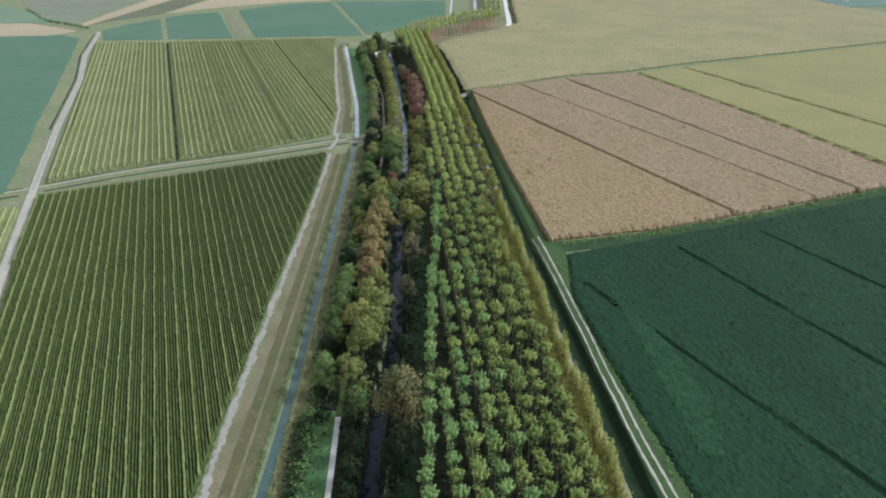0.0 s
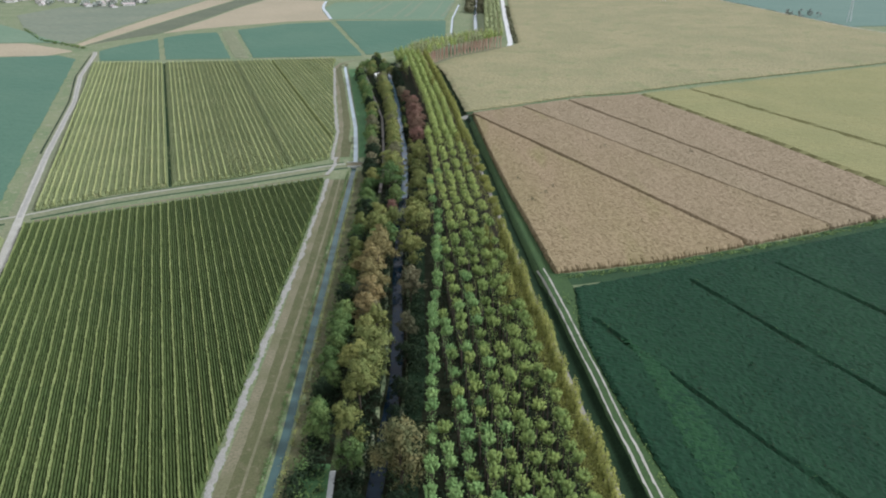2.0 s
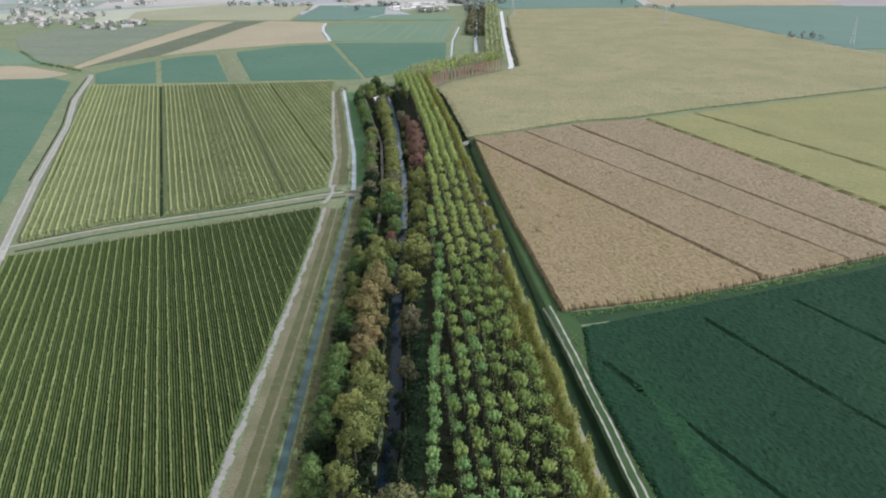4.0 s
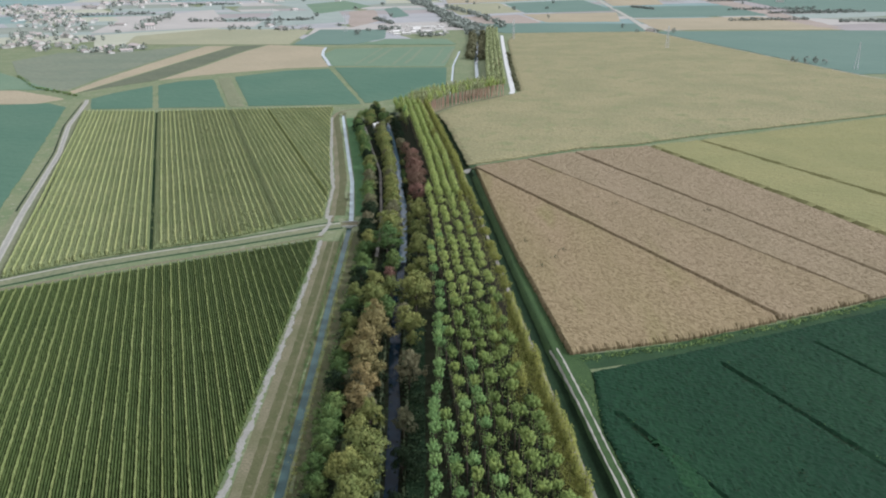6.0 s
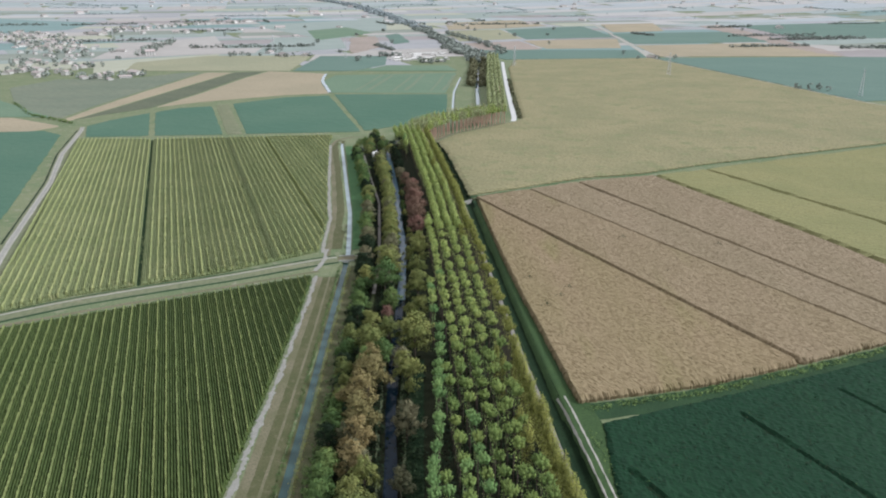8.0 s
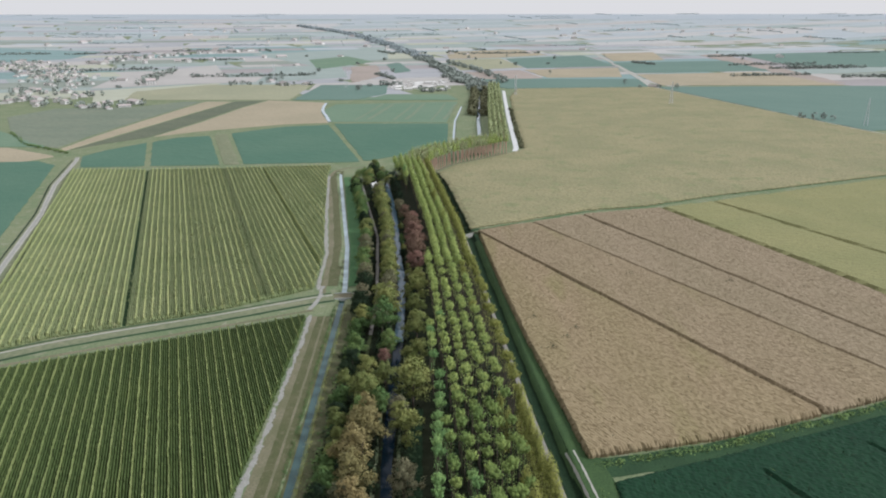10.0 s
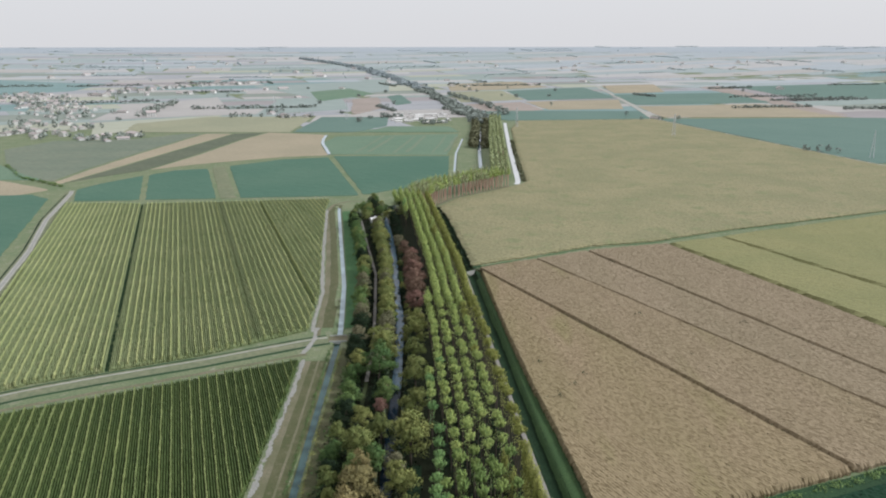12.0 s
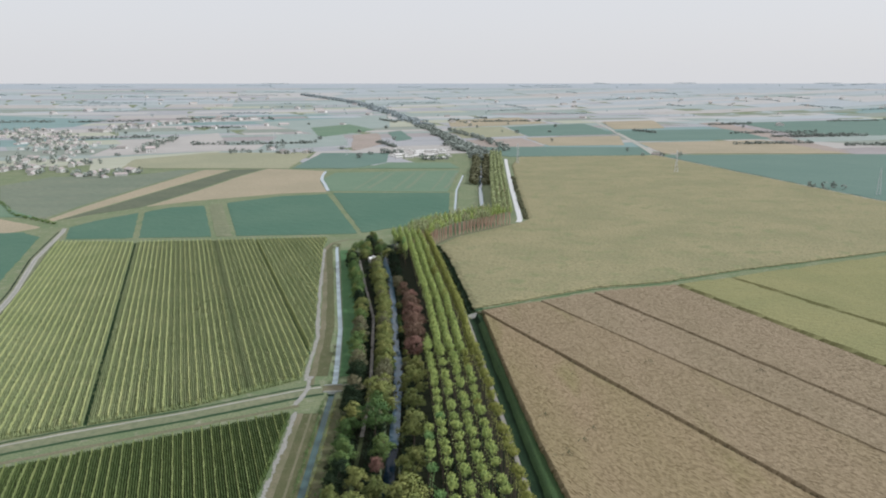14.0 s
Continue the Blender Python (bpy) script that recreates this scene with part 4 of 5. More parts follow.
def tree_thing(name, pieces, bark, leaf, label, category="tree", group=""):
    wood, leaves = pieces
    top = tagged(new(name), label, category, group)
    trunk = new("trunk", mesh_of("trunk", *join(wood), bark, True))
    crown = new("crown", leafy("crown", leaves, leaf))
    trunk.parent = crown.parent = top
    return top


def place(x, y, turn=0.0, s=1.0, sz=None):
    z = float(ground_z(np.array([x]), np.array([y]))[0])
    return Matrix.Translation((x, y, z - 0.05)) @ Matrix.Rotation(turn, 4, "Z") @ Matrix.Diagonal((s, s, sz or s, 1))


def set_copy(ob, m):
    """A copy at m, with the scale of m."""
    c = copy_thing(ob, m)
    c.matrix_basis = m
    return c


# the planted poplars
rng = np.random.default_rng(41)
LEFT_EDGE = [(-4.6, -60), (-4.6, 160), (-4.4, 230), (-5.5, 290), (-7.5, 345), (-11.5, 400), (-17.5, 455), (-24, 500), (-33, 528)]
PHASE = [0.4, 2.8, 4.3, 3.0, 0.5, 2.3, 4.1]
spots = []
for k in range(13):
    off = 5.8 + 3.74 * k if k else 4.9
    y = 60.0 + (PHASE[k] if k < 7 else 4.1 + 1.8 * (k - 6)) % 4.5 + 2.0
    while y < 536 + off * 0.4:
        ex = np.interp(y, [p[1] for p in EDGE], [p[0] for p in EDGE]) if y < 543 else -8.6 - (y - 543) * 0.1
        x = ex - off
        if x > np.interp(y, [p[1] for p in LEFT_EDGE], [p[0] for p in LEFT_EDGE]) and rng.uniform() > 0.02 and not (y < 240 and x < -0.3):
            spots.append((x + rng.uniform(-0.28, 0.28), y + rng.uniform(-0.4, 0.4), k))
        y += 4.5 if k else 3.2
for y in np.arange(64, 236, 4.3):   # the row nearest the river, a little apart
    if rng.uniform() > 0.06:
        spots.append((-2.5 + rng.uniform(-0.4, 0.4) + (0.6 if y > 180 else 0), y + rng.uniform(-0.5, 0.5), 20))
near_spots = sorted(spots, key=lambda p: p[1])
protos = {}
for v in range(8):
    r = np.random.default_rng(100 + v)
    # yellow: painted sunlit edge; lush: painted green of the shaded side
    yellow, lush = v in (4, 5), v > 5
    protos[v] = tree_thing("poplar_tree", poplar_pieces(r, 14.2 + r.uniform(-0.6, 0.6), 2.9, 1700, 0.15, 0.14, 0.60) if yellow else tuft_pieces(r, 14.4 + r.uniform(-0.6, 0.6), 2.95, 1500, 0.12), M["bark"], M["poplar_y" if yellow else "poplar_g" if lush else "poplar"],
                           "planted poplar with upswept crown coloured sunlit yellow" if yellow else "planted poplar with crown coloured shade-side green" if lush else "planted poplar with fresh green upswept crown", "poplar tree", "rows of planted poplars")
used = set()
stuff_pieces = {"poplar_far": [], "poplar_g": [], "poplar_mid": [], "poplar_y": [], "bark": [], "bark_red": []}
for n, (x, y, k) in enumerate(near_spots):
    v = (4 + int(rng.integers(2))) if k == 0 or (k == 1 and rng.uniform() < 0.25) else (6 + int(rng.integers(2))) if k == 20 or rng.uniform() < (k - 3) * 0.16 else int(rng.integers(4))
    s = rng.uniform(0.90, 1.08)
    if n < 300:
        m = place(x, y, rng.uniform(0, 6.28), s, s * rng.uniform(0.94, 1.06))
        if v not in used:
            used.add(v)
            protos[v].matrix_basis = m
        else:
            set_copy(protos[v], m)
    else:
        far_k = y > 330
        # A weaker tip of the normals keeps the further tufts brighter.
        wood, (lv, lf, ln_) = poplar_pieces(rng, 14.6 * s, 3.1, 420, 0.25) if far_k else tuft_pieces(rng, 14.6 * s, 3.0, 760, 0.17, -0.2)
        o = np.array((x, y, 0))
        stuff_pieces["poplar_y" if v in (4, 5) else "poplar_g" if v > 5 else "poplar_mid"].append((lv + o, lf, ln_))
        stuff_pieces["bark"] += [(w[0] + o, w[1]) for w in wood[:2]]
# the row that bends away, seen from its open side
wall_d = Vector((WALL[-1][0] - WALL[0][0], WALL[-1][1] - WALL[0][1], 0))
wall_n = Vector((-wall_d.y, wall_d.x, 0)).normalized()
for k in range(5):
    step = 3.6 if k == 0 else 4.6
    L = wall_d.length + (0 if k else -1)
    for i in range(int(L / step) + 1):
        c = np.interp(i * step / L, [0, 0.33, 0.68, 1], [0, 1, 2, 3])
        a, b = WALL[min(int(c), 2)], WALL[min(int(c), 2) + 1]
        t = c - min(int(c), 2)
        x, y = a[0] + (b[0] - a[0]) * t + wall_n.x * (1.5 + 4.4 * k), a[1] + (b[1] - a[1]) * t + wall_n.y * (1.5 + 4.4 * k)
        wood, (lv, lf, ln_) = poplar_pieces(rng, 14.5 * rng.uniform(0.93, 1.06), 3.8, 280, 0.34, first=0.62 if k == 0 else 0.5)
        o = np.array((x + rng.uniform(-0.3, 0.3), y + rng.uniform(-0.3, 0.3), 0))
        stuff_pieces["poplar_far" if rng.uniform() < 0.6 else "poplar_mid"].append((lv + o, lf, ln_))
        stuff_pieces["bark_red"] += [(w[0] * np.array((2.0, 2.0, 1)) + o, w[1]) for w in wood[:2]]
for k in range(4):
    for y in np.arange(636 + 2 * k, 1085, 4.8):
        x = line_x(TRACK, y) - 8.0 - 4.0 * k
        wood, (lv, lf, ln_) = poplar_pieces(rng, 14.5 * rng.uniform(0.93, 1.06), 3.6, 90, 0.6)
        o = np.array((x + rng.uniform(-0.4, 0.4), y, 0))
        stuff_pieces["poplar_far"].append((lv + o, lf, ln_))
        stuff_pieces["bark_red"].append((wood[0][0] + o, wood[0][1]))
for key, label in (("poplar_mid", "further rows of planted green poplar crowns"), ("poplar_g", "further poplar crowns near the river in shade-side green"), ("poplar_far", "distant rows of green poplar crowns paled with haze"), ("poplar_y", "further rows of poplar crowns in sunlit yellow")):
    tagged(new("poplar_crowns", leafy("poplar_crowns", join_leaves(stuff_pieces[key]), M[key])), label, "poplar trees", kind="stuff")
for key in ("bark", "bark_red"):
    tagged(new("poplar_trunks", mesh_of("poplar_trunks", *join(stuff_pieces[key]), M[key])), "bare straight trunks of planted poplars", "poplar trunks", kind="stuff")

# trees along the river
LOOKS = {"green": ("leaf_green", "leafy green riverside tree"), "olive": ("leaf_olive", "olive-green riverside tree turning for autumn"), "grey": ("leaf_grey", "grey-brown riverside tree with thinning leaves"),
         "orange": ("leaf_orange", "orange-brown autumn tree beside the river"), "rusty": ("leaf_rusty", "tall olive riverside tree with rusty crown top"), "red": ("leaf_red", "rust-red autumn tree beside the river"), "dark": ("shrub", "dense dark green riverside tree")}
river_protos = {}
for look_key, (mk, label) in LOOKS.items():
    for v in range(3):
        r = np.random.default_rng(300 + v + 17 * list(LOOKS).index(look_key))
        river_protos[look_key, v] = [tree_thing("tree", broad_pieces(r, 10, 8.8, 5600 if look_key == "rusty" else 3600, 0.165 if look_key == "rusty" else 0.185), M["bark"], M[mk], label, "tree", "trees along the river"), False]


def plant(x, y, h, look_key, wide=1.0, v=None):
    v = int(rng.integers(3)) if v is None else v
    entry = river_protos[look_key, v]
    m = place(x, y, rng.uniform(0, 6.28), h / 10 * wide, h / 10)
    if entry[1]:
        set_copy(entry[0], m)
    else:
        entry[0].matrix_basis, entry[1] = m, True


# single trees of note: x, y, height, breadth; by colour, left and right of the river
OLIVE_LEFT = [(-17, 246, 10, 0.85), (-25, 534, 8, 0.9), (-41, 534, 7, 0.9), (-18.4, 145, 13.8, 0.75), (-19.5, 133, 12, 0.7), (-20.5, 156, 12, 0.8), (-19, 168, 11, 0.8), (-22.2, 252, 8.5, 0.9), (-21, 238, 9, 0.85)]
OLIVE_RIGHT = [(-10.6, 247, 9.5, 0.9), (-9.6, 217, 13, 0.85), (-8.8, 236, 14, 0.92), (-9.2, 258, 11, 0.95), (-9.2, 277, 12, 0.92), (-9.6, 296, 10, 0.95), (-10.0, 314, 11, 0.95), (-10.2, 327, 9, 0.9)]
GREEN_LEFT = [(-17.4, 268, 10, 0.85), (-17.6, 229, 10, 0.8), (-37, 524, 8, 0.9), (-30, 544, 8, 0.9), (-25.2, 133.5, 10.3, 0.75), (-18, 124, 9, 0.8), (-21.6, 226, 9, 0.85)]
GREY_LEFT = [(-24, 440, 8.5, 0.8), (-22.2, 190, 9, 0.9), (-19.5, 182, 9.5, 0.9), (-22.3, 288, 8, 1)]
GREY_RIGHT = [(-12.6, 229, 9, 0.8), (-9.2, 195, 11.5, 0.75), (-10.5, 330, 7, 0.9), (-9.8, 176, 8.5, 0.75)]
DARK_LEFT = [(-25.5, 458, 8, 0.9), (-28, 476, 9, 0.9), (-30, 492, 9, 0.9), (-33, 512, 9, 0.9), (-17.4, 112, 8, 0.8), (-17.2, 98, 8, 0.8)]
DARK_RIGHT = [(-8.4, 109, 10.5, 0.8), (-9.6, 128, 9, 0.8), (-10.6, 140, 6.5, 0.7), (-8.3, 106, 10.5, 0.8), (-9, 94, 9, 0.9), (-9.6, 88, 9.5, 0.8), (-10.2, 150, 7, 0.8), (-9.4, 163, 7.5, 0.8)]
ORANGE_LEFT = [(-20.4, 205, 13.2, 0.88), (-20.0, 213, 13.8, 0.85), (-20.8, 197, 12.5, 0.88), (-19.2, 222, 12, 0.8), (-19.4, 189, 11.5, 0.8), (-20.2, 180, 11, 0.8)]
RED_LEFT = [(-18.4, 262, 5.5, 0.9), (-17.8, 273, 5, 0.9), (-17.2, 402, 10.5, 0.8), (-20.2, 421, 10, 0.8)]
RED_RIGHT = [(-11.4, 343, 10.5, 0.95), (-12.0, 354, 12, 0.95), (-12.8, 366, 12.5, 0.92), (-13.6, 378, 12.5, 0.9), (-14.8, 391, 12, 0.9), (-15.8, 404, 11, 0.85)]
RUSTY_RIGHT = [(-8, 119, 18, 0.72)]
SPECIAL = []
for trees, look_key in ((OLIVE_LEFT, "olive"), (OLIVE_RIGHT, "olive"), (GREEN_LEFT, "green"), (GREY_LEFT, "grey"), (GREY_RIGHT, "grey"), (DARK_LEFT, "dark"), (DARK_RIGHT, "dark"), (ORANGE_LEFT, "orange"), (RED_LEFT, "red"), (RED_RIGHT, "red"), (RUSTY_RIGHT, "rusty")):
    SPECIAL += trees
    for sx, sy, sh, sw in trees:
        plant(sx, sy, sh, look_key, sw)
foot_x = lambda q: float(line_x(FOOT, q))
river_x = lambda q: float(np.interp(q, [p[1] for p in RIVER[:12]], [p[0] for p in RIVER[:12]]))


def band(y0, y1, step, lo, hi, h0, h1, looks):
    """Trees at uneven steps between two lines."""
    y = y0
    while y < y1:
        x = rng.uniform(lo(y), hi(y))
        if all(math.hypot(x - s[0], y - s[1]) > 4.2 for s in SPECIAL):
            plant(x, y, rng.uniform(h0, h1), looks[int(rng.integers(len(looks)))], rng.uniform(0.75, 1.0) if y < 300 else rng.uniform(0.80, 0.98))
        y += step * rng.uniform(0.7, 1.3)


band(136, 300, 5.2, lambda q: foot_x(q) - 4.6, lambda q: foot_x(q) - 2.6, 5.5, 9.0, ["green", "green", "dark", "olive"])
band(150, 300, 5.4, lambda q: foot_x(q) + 3.0, lambda q: river_x(q) - 3.6, 9.5, 13.5, ["olive", "olive", "green", "olive"])
band(300, 505, 4.4, lambda q: foot_x(q) - 5.6, lambda q: foot_x(q) - 4.4, 6.0, 9.5, ["green", "olive", "green", "dark", "grey"])
middle = lambda q: (foot_x(q) + river_x(q)) / 2
band(300, 482, 4.2, lambda q: middle(q) - 0.3, lambda q: middle(q) + 0.5, 8.0, 9.8, ["olive", "olive", "olive", "olive", "grey"])
band(500, 540, 3.6, lambda q: -58.0, lambda q: -38.0, 6.0, 9.0, ["green", "olive", "grey", "green"])
band(506, 552, 3.6, lambda q: -50.0, lambda q: -26.0, 6.5, 9.5, ["olive", "dark", "olive", "green"])
band(70, 118, 6.5, lambda q: -17.5, lambda q: -16.4, 5.0, 8.0, ["dark", "green"])

for side, y0 in ((-2.3, 292), (2.5, 297)):   # bushes leaning over the open reach
    band(y0, 470, 9.0, lambda q: river_x(q) + side - 0.5, lambda q: river_x(q) + side + 0.5, 3.5, 5.5, ["olive", "dark", "green", "grey"])

# growth forms that no place took
for entry in river_protos.values():
    if not entry[1]:
        for o in (*entry[0].children, entry[0]):
            bpy.data.objects.remove(o)


# low growth under and between the trees
def thicket(name, label, key, count, where, h0, h1, size, seed, per=12, spread=0.9):
    r = np.random.default_rng(seed)
    cs, ds = [], []
    for _ in range(count):
        x, y = where(r)
        h = r.uniform(h0, h1)
        z = float(ground_z(np.array([x]), np.array([y]))[0])
        d = r.normal(0, 1, (per, 3)) * np.array((spread, spread, 0.36))
        c = d + np.array((x, y, z + h * 0.55))
        c[:, 2] = np.clip(c[:, 2], z + 0.05, z + h)
        cs.append(c)
        ds.append(d)
    c = np.concatenate(cs)
    nrm = np.tile((0.0, 0.0, 1.0), (len(c), 1))
    leaves = leaf_quads(c, nrm, size, r, 0.5, np.concatenate(ds) * np.array((0.8, 0.8, 1.2)) + np.array((0, 0, 0.6)))
    return tagged(new(name, leafy(name, leaves, M[key])), label, "undergrowth", kind="stuff")


def between(lo, hi, y0, y1):
    def pick(r):
        y = r.uniform(y0, y1)
        return r.uniform(lo(y), hi(y)), y
    return pick


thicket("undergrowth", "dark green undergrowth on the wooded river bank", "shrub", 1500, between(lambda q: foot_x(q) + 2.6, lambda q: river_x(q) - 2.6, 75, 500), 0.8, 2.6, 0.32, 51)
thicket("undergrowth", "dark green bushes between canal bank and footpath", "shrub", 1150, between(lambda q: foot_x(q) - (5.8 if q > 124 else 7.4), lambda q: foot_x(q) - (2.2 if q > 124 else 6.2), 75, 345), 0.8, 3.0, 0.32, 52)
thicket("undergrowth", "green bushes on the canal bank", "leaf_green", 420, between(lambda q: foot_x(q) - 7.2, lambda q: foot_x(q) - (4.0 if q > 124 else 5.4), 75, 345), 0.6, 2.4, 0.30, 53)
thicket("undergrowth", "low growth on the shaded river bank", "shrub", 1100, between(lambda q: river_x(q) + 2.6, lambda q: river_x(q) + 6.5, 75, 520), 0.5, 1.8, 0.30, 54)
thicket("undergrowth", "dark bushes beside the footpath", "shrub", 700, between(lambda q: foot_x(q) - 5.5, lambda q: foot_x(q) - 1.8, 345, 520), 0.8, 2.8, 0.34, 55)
canal_x = lambda q: float(line_x(CANAL, q))
thicket("undergrowth", "green scrub on the grass beside the footpath", "leaf_green", 170, between(lambda q: foot_x(q) - 6.6, lambda q: foot_x(q) - 1.2, 75, 128), 0.2, 1.0, 0.22, 71, 8, 0.5)
thicket("undergrowth", "dark scrub on the grass beside the footpath", "shrub", 60, between(lambda q: foot_x(q) - 6.6, lambda q: foot_x(q) - 1.6, 75, 128), 0.2, 0.9, 0.22, 72, 8, 0.5)
# Dark clumps added to fill the gaps between crowns with shade.
thicket("undergrowth", "added dark leaf clumps filling the shade under the poplars", "shrub", 1500, between(lambda q: max(-1.0, float(line_x(EDGE, q)) - 36.0), lambda q: float(line_x(EDGE, q)) - 6.5, 64, 300), 0.4, 2.4, 0.34, 73, 9, 0.8)
thicket("reeds", "dark green reeds along the canal edge", "leaf_green", 1100, between(lambda q: canal_x(q) - 2.1, lambda q: canal_x(q) - 1.45, 70, 310), 0.15, 0.6, 0.13, 64, 6, 0.3)
thicket("reeds", "green reeds along the far canal edge", "leaf_olive", 800, between(lambda q: canal_x(q) + 1.4, lambda q: canal_x(q) + 2.3, 70, 310), 0.15, 0.5, 0.13, 65, 6, 0.35)
thicket("hedge", "dark green hedge along the pale field", "shrub", 420, between(lambda q: float(line_x(EDGE, q)) + 2.4, lambda q: float(line_x(EDGE, q)) + 4.2, 408, 540), 0.4, 1.3, 0.40, 56)
thicket("hedge", "dark hedge beside the distant white track", "leaf_grey", 240, between(lambda q: float(line_x(TRACK, q)) + 3.2, lambda q: float(line_x(TRACK, q)) + 5.5, 640, 900), 0.4, 1.4, 0.6, 57)
thicket("hedge", "green weeds along the corn margin", "leaf_green", 380, lambda r: (lambda u: (36 + 130 * u + r.uniform(-0.6, 0.6), float(np.interp(36 + 130 * u, [36, 69, 99, 131, 165], [210, 218.6, 230, 243, 257.5])) + r.uniform(-1.2, 0.8)))(r.uniform(0, 1)), 0.3, 1.0, 0.22, 58, 8, 0.6)
thicket("hedge", "weeds beside the twin-rut track", "leaf_green", 120, lambda r: (lambda q: (float(line_x(TWIN, q)) + r.uniform(2.2, 3.6), q))(r.uniform(80, 200)), 0.2, 0.7, 0.2, 59, 6, 0.4)


# ---- the distant plain ----
def far_xy(x, y):
    """A place of the flat plain, drawn in onto the rising distance along its line of sight."""
    r = math.hypot(x, y - 45)
    if r < 2500:
        return x, y
    d = 2500.0
    while d < 4900 and (100 - float(rise(0.0, d + 45))) / d > 100 / r:
        d += 10
    return x * d / r, 45 + (y - 45) * d / r


def far_wood(name, label, items, key="far_tree", seed=1, per=22):
    """items: (x, y, height, width) of distant trees."""
    r = np.random.default_rng(seed)
    cs, ns, sz = [], [], []
    for x, y, h, w in items:
        z = float(rise(x, y))
        d = r.normal(0, 1, (per, 3))
        d /= np.linalg.norm(d, axis=1)[:, None]
        cs.append(np.array((x, y, z + h * 0.55)) + d * np.array((w * 0.42, w * 0.42, h * 0.42)))
        ns.append(d)
        sz.append(np.full(per, w * 0.19))
    leaves = leaf_quads(np.concatenate(cs), np.concatenate(ns), np.concatenate(sz), r)
    return tagged(new(name, leafy(name, leaves, M[key])), label, "distant trees", kind="stuff")


r2 = np.random.default_rng(77)
items = []
for q in np.arange(650, 1100, 3.2):
    for side in (-1, 1):
        if r2.uniform() < 0.75 and q > 832:
            items.append((float(np.interp(q, [p[1] for p in RIVER[13:]], [p[0] for p in RIVER[13:]])) + side * r2.uniform(3.5, 9.5), q, r2.uniform(5, 8), r2.uniform(5, 8)))
far_wood("riverside_trees", "grey-brown trees along the distant river", items, "leaf_grey", 78, 60)
CANAL_FAR = [(55, 1095), (50, 1160), (12, 1414), (-25, 1700), (-70, 2026), (-191, 2697), (-330, 3400), (-528, 4311), (-1234, 6784)]
items = []
cf = dense(CANAL_FAR, 9.0)
for x, y in cf:
    w = np.interp(y, [1095, 1700, 2700], [16, 14, 20])
    for _ in range(5 if y < 2800 else 3):
        swell = 0.55 + 0.45 * math.sin(y * 0.021) + 0.35 * math.sin(y * 0.0063 + 1)
        if r2.uniform() > 0.45 + 0.5 * swell:
            continue
        fx, fy = far_xy(x + r2.normal(0, w * 0.55) * (0.6 + 0.7 * abs(swell)), y + r2.uniform(-5, 5))
        items.append((fx, fy, r2.uniform(3, 7), r2.uniform(7, 15) * (1 if y < 2800 else 1.4)))
for x, y in dense([(50, 1130), (95, 1240), (60, 1480), (10, 1700)], 9):   # second arm of the wood
    items.append((x + r2.uniform(-5, 5), y, r2.uniform(6, 11), r2.uniform(6, 10)))
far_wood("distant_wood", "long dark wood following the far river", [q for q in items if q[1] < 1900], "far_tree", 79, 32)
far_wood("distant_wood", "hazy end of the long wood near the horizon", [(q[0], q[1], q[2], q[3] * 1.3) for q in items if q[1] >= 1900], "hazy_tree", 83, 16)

# Far-field colours with distance haze mixed in: paler and greyer.
HAZED = {"pale_tan": ((0.407, 0.385, 0.357), (0.369, 0.354, 0.324), (0.319, 0.304, 0.283)), "pale_grey": ((0.347, 0.350, 0.357), (0.314, 0.319, 0.324), (0.270, 0.275, 0.280)), "grey_green": ((0.259, 0.306, 0.276), (0.288, 0.328, 0.297), (0.220, 0.264, 0.240)),
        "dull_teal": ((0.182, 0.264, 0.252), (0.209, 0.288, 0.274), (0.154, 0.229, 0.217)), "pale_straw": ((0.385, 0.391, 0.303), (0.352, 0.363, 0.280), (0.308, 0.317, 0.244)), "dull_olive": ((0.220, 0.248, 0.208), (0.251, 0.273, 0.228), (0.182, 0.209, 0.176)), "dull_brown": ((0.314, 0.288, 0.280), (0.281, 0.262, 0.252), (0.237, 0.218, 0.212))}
# The haziest colours, for fields near the horizon.
HAZED.update({"hazy_blue": ((0.365, 0.395, 0.405), (0.340, 0.372, 0.382), (0.310, 0.340, 0.350)), "hazy_tan": ((0.425, 0.415, 0.395), (0.400, 0.392, 0.375), (0.365, 0.358, 0.345)), "hazy_green": ((0.305, 0.345, 0.335), (0.325, 0.362, 0.350), (0.275, 0.315, 0.308))})
for key, cols in HAZED.items():
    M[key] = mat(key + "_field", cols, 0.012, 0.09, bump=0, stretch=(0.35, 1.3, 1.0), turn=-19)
HAZED_NAMES = {"pale_tan": "tan stubble field far off, paled with haze", "pale_grey": "grey tilled field far off", "grey_green": "meadow far off, greyed with haze", "dull_teal": "blue-green crop far off, dulled with haze", "pale_straw": "straw-coloured field far off, paled with haze",
              "dull_olive": "olive crop far off, dulled with haze", "dull_brown": "brown ploughed field far off, paled with haze", "hazy_blue": "hazy blue-grey field near the horizon", "hazy_tan": "hazy pale tan field near the horizon", "hazy_green": "hazy grey-green field near the horizon"}


